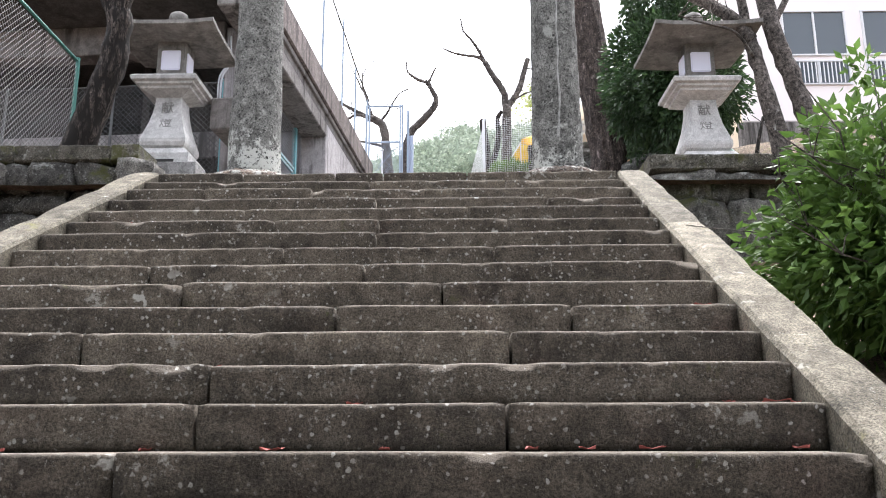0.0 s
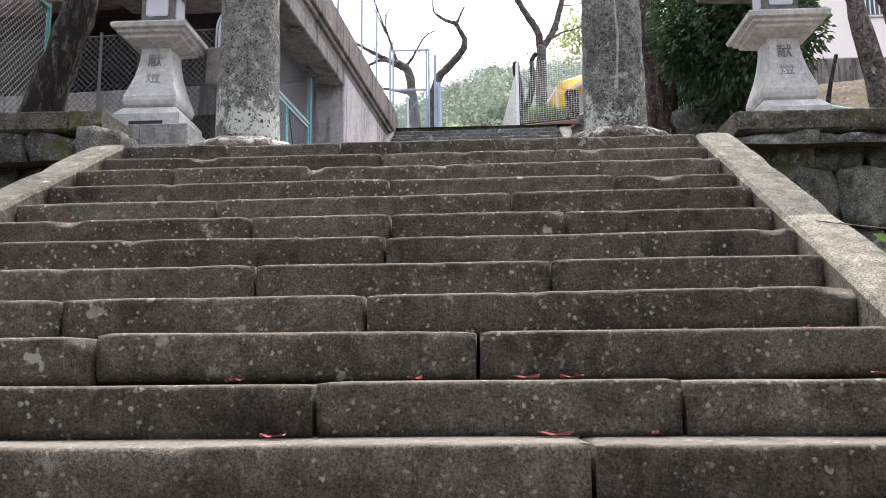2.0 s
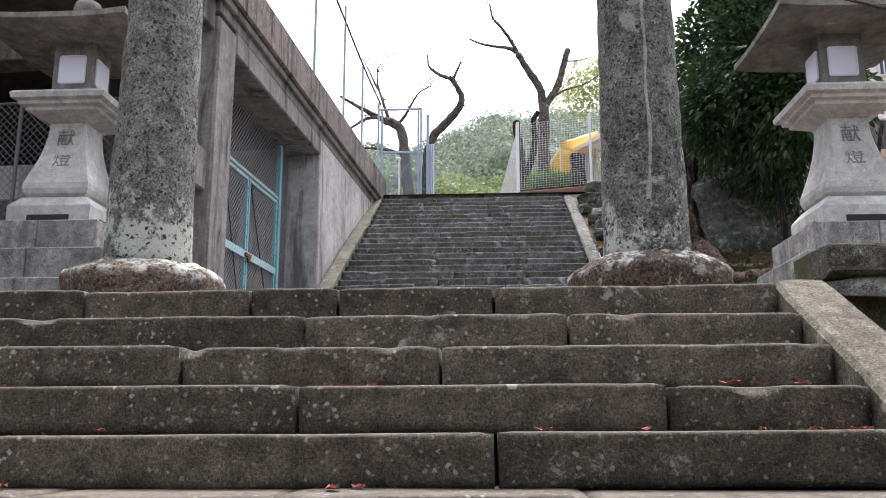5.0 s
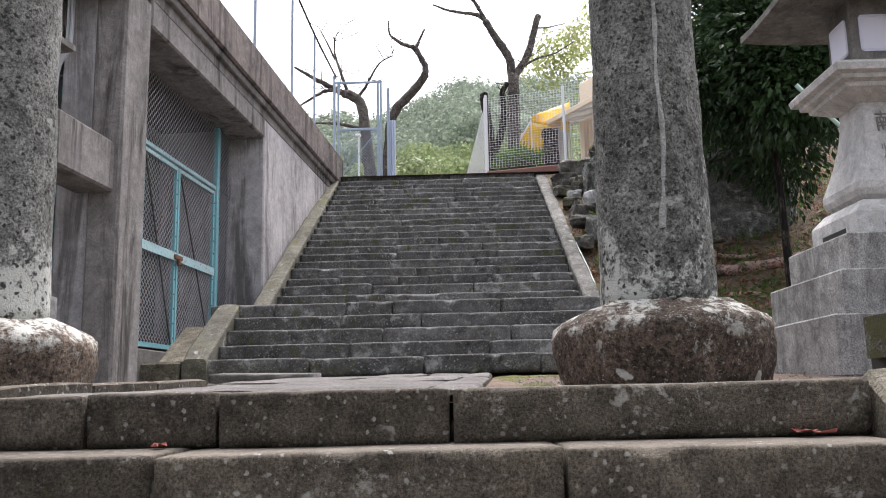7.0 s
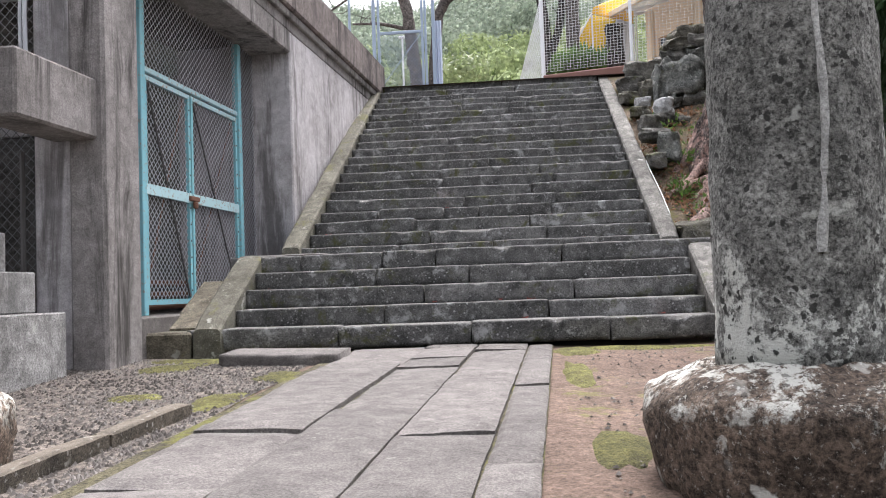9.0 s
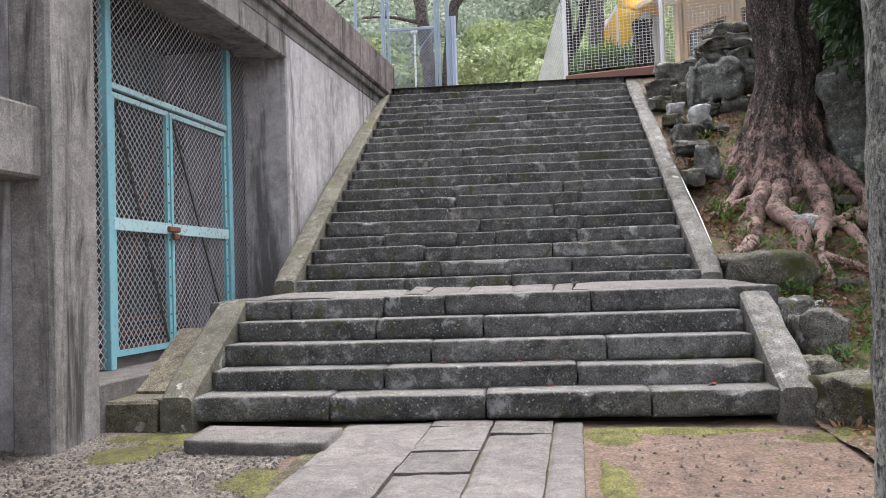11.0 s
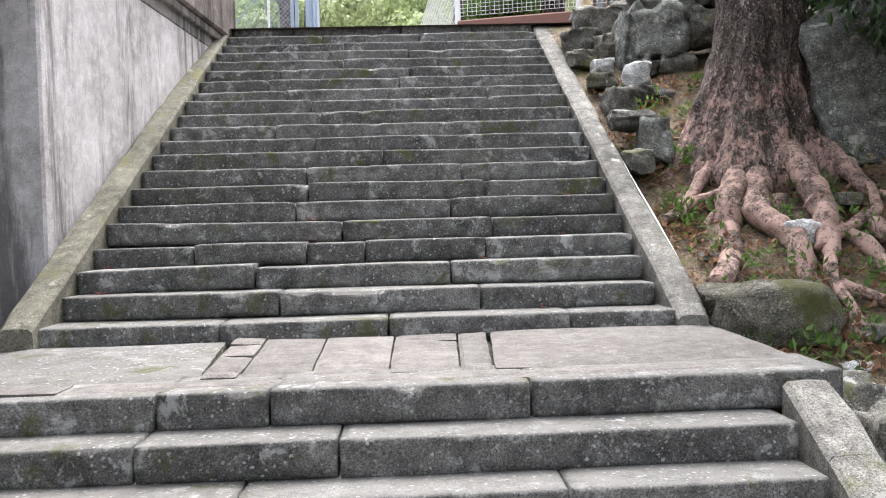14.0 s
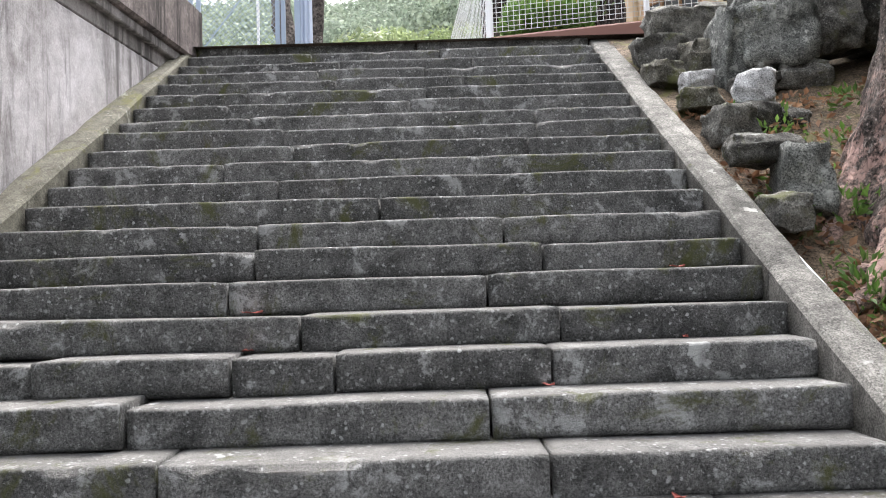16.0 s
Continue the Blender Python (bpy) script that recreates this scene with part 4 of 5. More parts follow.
rows = [[(0.60 + 0.025 * i, 0.03 + (0.025 if i % 2 else 0.0), z) for i in range(8)] for z in (0.0, 0.6, 1.32)]
bm = grid_mesh(rows)
bmesh.ops.solidify(bm, geom=bm.faces[:], thickness=0.004)
part("sheet", bm, plain("pale_blue_sheet", (0.50, 0.56, 0.68), 0.5, mottle=0.05), tg, "pale corrugated blue-grey sheet")
lp = thing("lamp_post", (-2.05, 23.5, 8.3), label="thin white pole behind the steel gate", category="pole")
part("pole", tube([(0, 0, 0), (0, 0, 1.75)], [0.02, 0.02], 8), WHITE, lp)
part("pole_head", box(-0.08, 0.05, -0.04, 0.04, 1.75, 1.8, 0.01), WHITE, lp)


# ---- white wire fence round the upper terrace ----
def wire_fence(name, a, b, z0, h, label, posts=True, dx=0.06, dz=0.055, both=True, r=0.0024):
    a, b = Vector(a), Vector(b)
    t = thing(name, (a.x, a.y, z0), math.degrees(math.atan2(b.y - a.y, b.x - a.x)), label, "fence", "white terrace fence")
    w = (b - a).length
    verts, faces = [], []

    def rod(p, q, rr):
        i = len(verts)
        d = (Vector(q) - Vector(p)).normalized()
        s1 = Vector((0, 1, 0))
        s2 = d.cross(s1)
        for c in (p, q):
            for u, v in ((1, 1), (-1, 1), (-1, -1), (1, -1)):
                verts.append(tuple(Vector(c) + (s1 * u + s2 * v) * rr))
        for k in range(4):
            faces.append((i + k, i + (k + 1) % 4, i + 4 + (k + 1) % 4, i + 4 + k))

    n = int(w / dx)
    for i in range(n + 1):
        rod((w * i / n, 0, 0.1), (w * i / n, 0, h), r)
    m = int(h / dz)
    for j in range(m + 1):
        rod((0, 0.008, 0.1 + (h - 0.1) * j / m), (w, 0.008, 0.1 + (h - 0.1) * j / m), r)
    me = bpy.data.meshes.new("wire_panel")
    me.from_pydata(verts, [], faces)
    me.materials.append(WHITE)
    pan = new("wire_panel", me)
    pan.parent = t
    pan["kind"] = "stuff"
    for x in ((0, w) if posts else (w,)):
        bar("fence_post", (x, -0.02, -0.15), (x, -0.02, h + 0.05), 0.03, WHITE, t, "white steel post")
    return t


wire_fence("wire_fence", (0.85, 21.36), (2.40, 20.93), 8.50, 1.62, "white welded wire fence panel at the stair head")
wire_fence("wire_fence", (2.40, 20.93), (3.90, 20.52), 8.52, 1.75, "white welded wire fence panel above the stone wall", False)
wire_fence("wire_fence", (3.90, 20.52), (5.60, 20.05), 8.55, 1.75, "white welded wire fence panel above the stone wall", False)
wire_fence("wire_fence", (0.45, 28.0), (0.85, 21.36), 8.45, 1.62, "white wire fence receding behind the stairs", False, 0.14, 0.12, r=0.0035)
base = thing("fence_kerb", label="low dark stone kerb under the white fence", category="kerb", kind="structure")
for a, b, m in (((0.85, 21.36), (2.4, 20.93), plain("brick_red_kerb", (0.20, 0.10, 0.08), 0.8)), ((2.4, 20.93), (5.6, 20.05), RUBBLE)):
    a, b = Vector(a), Vector(b)
    k = part("kerb_stone", box(0, (b - a).length - 0.01, -0.12, 0.12, -0.5, 0.0, 0.02), m, base)
    k.matrix_basis = pose(a.x, a.y, 8.52, 0, 0, math.degrees(math.atan2(b.y - a.y, b.x - a.x)))


# ---- plants ----
def leaf_cloud(name, blobs, count, size, material, parent, seed, label="", droop=0.3, aspect=2.2, hollow=0.55, shingled=False):
    """Many small folded leaves over uneven clumps (x, y, z, rx, ry, rz)."""
    rnd = random.Random(seed)
    total = sum(b[3] * b[4] + b[4] * b[5] + b[3] * b[5] for b in blobs)
    verts, faces = [], []
    for bx, by, bz, rx, ry, rz in blobs:
        n = int(count * (rx * ry + ry * rz + rx * rz) / total)
        for _ in range(n):
            d = Vector((rnd.gauss(0, 1), rnd.gauss(0, 1), rnd.gauss(0, 1))).normalized()
            k = hollow + (1 - hollow) * rnd.random() ** 0.6
            k *= 1 + 0.32 * noise.noise(d * 2.1 + Vector((bx, by, bz)))
            p = Vector((bx + d.x * rx * k, by + d.y * ry * k, bz + d.z * rz * k))
            out = (d + Vector((rnd.gauss(0, 0.5), rnd.gauss(0, 0.5), rnd.gauss(0, 0.4) - droop))).normalized()
            if shingled:
                out = (d.cross(Vector((rnd.gauss(0, 1), rnd.gauss(0, 1), rnd.gauss(0, 1)))).normalized() + d * rnd.uniform(-0.1, 0.5)).normalized()
            s = size * rnd.uniform(0.6, 1.3)
            w = out.cross(d if shingled else Vector((rnd.gauss(0, 1), rnd.gauss(0, 1), rnd.gauss(0, 1)))).normalized() * s / aspect / 2
            up = out.cross(w).normalized() * s * 0.08
            i = len(verts)
            verts.extend([tuple(p), tuple(p + out * s * 0.45 + w + up), tuple(p + out * s), tuple(p + out * s * 0.45 - w + up)])
            faces.append((i, i + 1, i + 2, i + 3))
    me = bpy.data.meshes.new(name)
    me.from_pydata(verts, [], faces)
    me.materials.append(material)
    ob = new(name, me)
    ob.parent = parent
    if label:
        ob["label"] = label
    return ob


def twigs(points, rnd, n, length, r, depth=1):
    """Joined fine twigs that spring from points."""
    bm = bmesh.new()
    for _ in range(n):
        p = Vector(rnd.choice(points))
        d = Vector((rnd.gauss(0, 1), rnd.gauss(0, 0.6), abs(rnd.gauss(0.4, 0.7)))).normalized()
        l = length * rnd.uniform(0.5, 1.2)
        q = p + d * l * 0.5 + Vector((rnd.gauss(0, 0.08), 0, rnd.gauss(0, 0.08))) * l
        e = p + d * l + Vector((rnd.gauss(0, 0.2), 0, 0.1)) * l
        join(bm, tube([p, q, e], [r, r * 0.75, r * 0.35], 5))
        for _k in range(depth):
            f = q + Vector((rnd.gauss(0, 0.5), rnd.gauss(0, 0.4), rnd.uniform(0.1, 0.6))) * l * 0.5
            join(bm, tube([q, (q + f) / 2 + Vector((0, 0, 0.03)), f], [r * 0.6, r * 0.5, r * 0.25], 4))
    return bm


# big camphor tree with its roots
tree = thing("camphor_tree", (3.30, 17.5, 5.6), label="large camphor tree with thick pinkish exposed roots", category="tree")
LOBES = ((236, 0.27, 10), (252, 0.20, 8), (271, 0.27, 10), (298, 0.28, 10), (217, 0.25, 9), (323, 0.26, 12), (190, 0.30, 13), (20, 0.2, 20), (90, 0.2, 25), (150, 0.2, 20))
rows = []
for i in range(90):
    z = -0.35 + 7.2 * (i / 89) ** 1.5
    base_r = 0.345 + 0.02 * max(0.0, z - 2.4) + 0.36 * math.exp(-(max(0.0, z - 0.3) / 0.85) ** 1.3)
    drop = max(0.0, min(1.0, (0.55 - z) / 0.6))
    base_r *= 1 - 0.45 * drop
    cx = -0.12 + 0.20 * min(1.0, max(0.0, z) / 2.0) - 0.13 * max(0.0, z - 2.2)
    row = []
    for k in range(180):
        a = 2.0 * k
        r = base_r + 0.014 * math.sin(radians(9 * a) + z)
        for at, reach, wide in LOBES:
            off = (a - at + 180) % 360 - 180
            r += reach * math.exp(-(off / wide) ** 2) * math.exp(-abs(z - 0.45) / 0.65)
        p = Vector((cx + r * math.cos(radians(a)), r * math.sin(radians(a)), z))
        row.append(p + wobble((p.x * 2, p.y * 2, z * 0.8), 1.8, 0.05) + wobble((p.x * 3, p.y * 3, z), 4.0, 0.03) + wobble((p.x * 3, p.y * 3, z * 1.2), 11.0, 0.014))
    rows.append(row)
part("trunk", grid_mesh(rows, True), BARK_BASE, tree, "dark speckled trunk with pinkish wear", True)
ROOTS = [
    ([(-0.24, -0.36, 0.80), (-0.46, -0.72, 0.46), (-0.62, -0.98, 0.24), (-0.70, -1.12, 0.04), (-0.74, -1.35, -0.12), (-0.90, -1.68, -0.22), (-1.06, -1.92, -0.33)], 0.135, 0.075),
    ([(-0.14, -0.38, 0.78), (-0.31, -0.82, 0.42), (-0.44, -1.09, 0.20), (-0.40, -1.33, 0.08), (-0.33, -1.55, -0.06), (-0.38, -1.72, -0.24), (-0.44, -1.82, -0.42)], 0.13, 0.08),
    ([(0.02, -0.36, 0.90), (0.02, -0.80, 0.58), (0.0, -1.08, 0.35), (-0.02, -1.30, 0.20), (-0.10, -1.50, 0.06), (-0.16, -1.70, -0.12)], 0.14, 0.08),
    ([(-0.12, -1.60, -0.01), (-0.25, -1.90, -0.22), (-0.36, -2.23, -0.41), (-0.32, -2.42, -0.60)], 0.055, 0.03),
    ([(0.50, -0.85, 0.42), (0.52, -1.10, 0.28), (0.30, -1.35, 0.12), (0.0, -1.55, 0.0), (-0.15, -1.70, -0.10)], 0.04, 0.05),
    ([(0.20, -0.32, 0.92), (0.36, -0.64, 0.66), (0.44, -0.86, 0.50), (0.55, -0.98, 0.33)], 0.12, 0.065),
    ([(0.34, -0.20, 0.85), (0.68, -0.50, 0.66), (0.95, -0.62, 0.60), (1.45, -0.75, 0.56)], 0.10, 0.045),
    ([(-0.36, -0.25, 0.78), (-0.64, -0.52, 0.54), (-0.80, -0.68, 0.34), (-0.98, -0.85, 0.22), (-1.17, -0.96, 0.13)], 0.075, 0.045),
    ([(-0.45, -0.65, 0.46), (-0.62, -0.82, 0.36), (-0.82, -0.80, 0.30), (-1.02, -0.92, 0.18)], 0.055, 0.035),
    ([(-0.70, -0.18, 0.75), (-0.92, -0.38, 0.48), (-1.00, -0.55, 0.34), (-0.86, -0.72, 0.32)], 0.075, 0.045),
    ([(-0.40, 0.0, 0.9), (-0.78, -0.08, 0.65), (-0.98, -0.18, 0.42), (-1.12, -0.30, 0.22)], 0.11, 0.06),
    ([(0.04, -1.42, 0.06), (0.15, -1.75, -0.15), (0.23, -2.01, -0.38), (0.52, -2.20, -0.42), (0.9, -2.4, -0.44)], 0.06, 0.045),
    ([(-0.30, -2.08, -0.34), (-0.05, -2.30, -0.46), (0.20, -2.55, -0.60), (0.28, -2.72, -0.70)], 0.045, 0.03),
    ([(0.20, -1.60, 0.0), (0.60, -1.66, 0.0), (1.10, -1.74, 0.05), (1.5, -1.8, 0.14)], 0.09, 0.075),
    ([(0.60, -1.0, 0.32), (0.80, -1.25, 0.22), (1.05, -1.3, 0.24)], 0.04, 0.03),
    ([(0.10, -2.5, -0.56), (-0.10, -2.75, -0.70), (-0.12, -2.95, -0.80)], 0.022, 0.014),
    ([(-0.34, -2.3, -0.48), (-0.40, -2.6, -0.66), (-0.30, -2.85, -0.78)], 0.024, 0.014),
    ([(-0.55, -0.72, 0.40), (-0.66, -0.90, 0.20), (-0.86, -1.02, 0.04)], 0.05, 0.03),
    ([(-0.22, -1.0, 0.30), (-0.26, -1.2, 0.08), (-0.20, -1.36, -0.10)], 0.06, 0.04),
]
for k, (pts, r0, r1) in enumerate(ROOTS):
    line = smooth_line(pts, 9)
    m = len(line) - 1
    radii = [(r0 + (r1 - r0) * (i / m) ** 0.75) * (min(1.0, 0.55 + 2.2 * i / m) if r0 > 0.09 else 1.0) * (1 + 0.16 * noise.noise(Vector((i * 0.35, k * 3.7, 0)))) for i in range(m + 1)]
    bent = [p + wobble(p, 3.0, 0.03 if r0 > 0.1 else 0.045, k) for p in line]
    part("root", tube(bent, radii, 18, 0.34, k), ROOT, tree, "worn pinkish surface root", True)

# tangled weeds and small ferns on the bank
rnd = random.Random(21)
blobs = []
for _ in range(520):
    x, y = 2.1 + 4.0 * rnd.random() ** 1.5, rnd.uniform(12.6, 18.5)
    if y > 15.2 and x < 2.2:
        continue
    s = rnd.uniform(0.05, 0.14)
    blobs.append((x, y, bank_z(x, y) + s * 0.5, s, s, s * 0.8))
weeds = leaf_cloud("weeds", blobs, 9000, 0.07, LEAF, None, 5, aspect=2.6, droop=-0.25)
tagged(weeds, "small green weeds scattered over the earth bank", "weeds", kind="stuff")
blobs = [(2.05 + 4.5 * rnd.random() ** 1.4, rnd.uniform(11.4, 18.8)) for _ in range(700)]
litter = leaf_cloud("leaf_litter", [(x, y, bank_z(x, y) + 0.012, 0.14, 0.14, 0.008) for x, y in blobs], 14000, 0.065, leafy("dry_brown_leaves", (0.20, 0.10, 0.055), (0.40, 0.25, 0.16), 0.8), None, 6, droop=0.0, aspect=1.8)
tagged(litter, "dry brown fallen leaves on the earth bank", "leaf litter", kind="stuff")

# stones beside the upper flight
rnd = random.Random(31)
dry = thing("dry_stone_wall", label="dark mossy dry stone wall above the stairs", category="wall", kind="structure")
BOULDER = weathered("grey_lichened_boulder", (0.17, 0.174, 0.163), (0.045, 0.047, 0.044), spots=0.6, speck=1.8, moss=0.35, patch=1.1, contrast=1.3, flecks=0.5)
for k, (x, y, z, sx, sy, sz, m) in enumerate((
        (2.92, 19.10, 7.78, 0.62, 0.60, 0.52, BOULDER),
        (2.60, 19.15, 7.68, 0.26, 0.50, 0.74, BOULDER),
        (2.80, 19.20, 8.14, 0.36, 0.50, 0.22, RUBBLE),
        (3.10, 19.18, 8.13, 0.36, 0.50, 0.24, BOULDER),
        (2.86, 19.25, 8.34, 0.42, 0.50, 0.20, COPING),
        (3.20, 19.22, 8.36, 0.38, 0.50, 0.24, RUBBLE),
        (3.06, 19.30, 8.53, 0.50, 0.50, 0.20, COPING),
        (3.44, 19.20, 8.22, 0.36, 0.50, 0.34, RUBBLE),
        (3.36, 19.10, 7.86, 0.40, 0.50, 0.42, RUBBLE),
        (3.02, 18.98, 7.42, 0.40, 0.40, 0.24, RUBBLE),
        (2.66, 18.90, 7.36, 0.30, 0.34, 0.16, RUBBLE),
        (2.42, 19.42, 7.72, 0.34, 0.42, 0.32, COPING),
        (2.16, 19.70, 7.84, 0.40, 0.45, 0.30, RUBBLE),
        (2.40, 19.90, 8.10, 0.60, 0.45, 0.34, RUBBLE),
        (3.78, 19.30, 8.40, 0.44, 0.60, 0.50, COPING),
        (3.80, 19.20, 7.92, 0.46, 0.60, 0.52, RUBBLE),
        (2.06, 19.30, 7.56, 0.26, 0.34, 0.22, COPING))):
    part("wall_stone", rock((sx, sy, sz), 5 + 3.1 * k, 9, 0.34, 0.26), m, dry, smooth=True).matrix_basis = pose(x, y, z, 0, rnd.uniform(-6, 6), rnd.uniform(-12, 12))
part("wall_fill", box(2.6, 6.5, 20.0, 20.8, 6.0, 8.42, 0.05), RUBBLE, dry)
PALE_STONE = weathered("pale_field_stone", (0.42, 0.42, 0.42), (0.28, 0.28, 0.28), spots=0.2, speck=0.3)
for x, y, z, sx, sy, sz, m, lab in (
        (2.46, 18.36, 7.22, 0.27, 0.25, 0.24, PALE_STONE, "pale grey angular field stone on the bank"),
        (2.43, 18.26, 7.00, 0.24, 0.24, 0.20, RUBBLE, "dark rounded stone beside the tree"),
        (2.62, 18.40, 7.00, 0.36, 0.34, 0.16, RUBBLE, "flat dark stone on the bank"),
        (2.20, 18.15, 6.90, 0.30, 0.36, 0.30, RUBBLE, "dark lichened stone above the curb"),
        (2.14, 18.60, 7.20, 0.30, 0.30, 0.16, COPING, "low mossy stone beside the curb"),
        (2.24, 18.95, 7.42, 0.22, 0.22, 0.16, PALE_STONE, "small pale stone on the bank"),
        (2.16, 17.50, 6.66, 0.36, 0.34, 0.18, RUBBLE, "flat lichened stone lying on another"),
        (2.32, 17.36, 6.44, 0.30, 0.46, 0.42, BOULDER, "large dark lichened stone between curb and tree"),
        (2.10, 17.10, 6.24, 0.22, 0.3, 0.2, RUBBLE, "dark stone beside the curb"),
        (2.38, 15.14, 5.10, 0.78, 0.44, 0.36, COPING, "long mossy boulder under the tree roots"),
        (2.36, 16.05, 5.42, 0.20, 0.16, 0.1, RUBBLE, "small brown stone under the roots"),
        (3.02, 16.05, 5.60, 0.26, 0.22, 0.2, PALE_STONE, "pale stone wedged between the roots"),
        (2.24, 13.98, 4.72, 0.44, 0.40, 0.36, RUBBLE, "smooth dark stone beside the short flight"),
        (2.36, 13.62, 4.58, 0.34, 0.4, 0.44, RUBBLE, "smooth purplish dark stone beside the short flight"),
        (2.60, 14.36, 4.66, 0.24, 0.2, 0.24, PALE_STONE, "pale angular stone on the bank"),
        (2.12, 13.0, 4.40, 0.30, 0.36, 0.24, COPING, "small mossy stone beside the curb"),
        (2.28, 12.35, 4.28, 0.62, 0.5, 0.40, COPING, "yellow-mossed boulder at the foot of the steps"),
        (2.75, 14.75, 4.80, 0.18, 0.14, 0.09, PALE_STONE, "small pale stone on the bank"),
        (2.95, 13.9, 4.62, 0.16, 0.14, 0.1, PALE_STONE, "small pale stone on the bank"),
        (3.05, 14.95, 4.98, 0.26, 0.2, 0.12, RUBBLE, "flat grey stone on the bank"),
        (3.55, 16.35, 5.86, 0.24, 0.2, 0.10, RUBBLE, "flat dark stone beside the roots"),
        (4.45, 17.35, 6.75, 1.55, 1.2, 1.45, BOULDER, "large grey lichened boulder behind the tree"),
        (4.2, 13.6, 4.85, 0.5, 0.35, 0.3, RUBBLE, "dark stone on the bank"),
        (-2.75, 13.62, 4.62, 0.16, 0.14, 0.12, RUBBLE, "small dark stone by the gate")):
    st = thing("boulder" if max(sx, sy) > 0.9 else "field_stone", (x, y, z), rnd.uniform(-20, 20), lab, "stone")
    part("stone_body", rock((sx, sy, sz), x * 7 + y, 8, 0.30, 0.34), m, st, smooth=True)
hose = thing("white_pipe", label="thin white plastic pipe lying along the curb", category="pipe")
part("pipe_body", tube(smooth_line([(1.98, 15.6, 5.42), (1.99, 16.2, 5.74), (1.975, 16.8, 6.08), (1.97, 17.1, 6.26)], 5), [0.006] * 16, 6), WHITE, hose)

# dark evergreen shrub behind the lantern
shrub = thing("evergreen_shrub", (4.6, 14.8, 5.8), label="tall dense dark evergreen shrub behind the lantern", category="shrub")
for dx, dy in ((-0.3, 0.2), (0.4, 0.0), (1.0, 0.5)):
    part("stem", limb([(dx, dy, -0.75), (dx * 1.1, dy, 0.9), (dx * 1.4, dy * 1.3, 2.0)], 0.06, 0.03, 3, 7), BARK, shrub)
leaf_cloud("foliage", [(-0.5, -0.5, 2.1, 0.75, 0.9, 1.1), (-0.1, -0.8, 1.9, 0.7, 0.8, 0.9), (-0.3, 0.2, 3.0, 0.85, 1.1, 1.4), (-0.65, 0.3, 4.3, 0.6, 0.8, 1.1), (-0.75, -0.4, 2.7, 0.6, 0.7, 1.0), (0.1, 0.9, 2.2, 0.6, 1.2, 1.5), (-0.1, 2.2, 2.6, 0.8, 1.1, 1.4), (0.0, 3.4, 3.0, 0.9, 1.0, 1.4), (-1.1, 0.3, 2.2, 0.6, 0.7, 0.8), (-0.9, 1.0, 3.2, 0.7, 0.9, 1.0), (-0.6, -0.1, 2.1, 0.5, 0.6, 0.5), (-0.2, 0.6, 2.2, 0.7, 1.0, 0.7)], 60000, 0.115, LEAF_DARK, shrub, 9, droop=0.45, hollow=0.35)

# bright bush beside the lower stairs
bush = thing("leafy_bush", (2.50, 4.75, 2.15), label="bright green leafy bush beside the stone stairs", category="bush")
rnd = random.Random(8)
part("stem", limb([(0, 0, -0.2), (0.05, 0, 0.4), (0.1, 0.1, 1.0)], 0.03, 0.015, 3, 6), BARK_GREY, bush)
tips = [(rnd.uniform(-0.3, 0.5), rnd.uniform(-0.3, 0.5), rnd.uniform(0.2, 0.9)) for _ in range(20)]
part("twig_spray", twigs(tips, rnd, 34, 0.7, 0.007, 2), BARK_GREY, bush)
leaf_cloud("foliage", [(0.05, 0.0, 0.55, 0.62, 0.65, 0.55), (-0.2, 0.35, 0.5, 0.5, 0.55, 0.6), (0.0, 0.1, 1.0, 0.5, 0.5, 0.5), (0.45, 0.1, 0.75, 0.6, 0.6, 0.6), (0.3, -0.3, 0.3, 0.6, 0.6, 0.5), (0.7, 0.5, 1.0, 0.5, 0.5, 0.45), (-0.1, 0.4, 0.8, 0.35, 0.4, 0.3)], 15000, 0.095, LEAF, bush, 10, hollow=0.3)
leaf_cloud("shoots", [(rnd.uniform(-0.1, 0.8), rnd.uniform(-0.2, 0.5), rnd.uniform(1.0, 1.75), 0.1, 0.1, 0.14) for _ in range(26)], 560, 0.085, LEAF, bush, 12, hollow=0.1, droop=0.0)["kind"] = "stuff"


# ---- trees ----
def bare_tree(name, at, trunk, limbs, label, seed, mat=BARK_GREY, ntwigs=30, tl=0.8, tr=0.012):
    t = thing(name, at, label=label, category="tree")
    part("trunk", limb(*trunk, n=5, sides=12, rough=0.3, seed=seed), mat, t, smooth=True)
    ends = []
    for k, (pts, r0, r1) in enumerate(limbs):
        part("limb", limb(pts, r0, r1, 5, 9, 0.3, seed + k), mat, t, smooth=True)
        ends.extend(smooth_line(pts, 3)[2:])
    if ntwigs:
        part("twig_spray", twigs(ends, random.Random(seed), ntwigs, tl, tr), mat, t, "fine bare twigs")
    return t


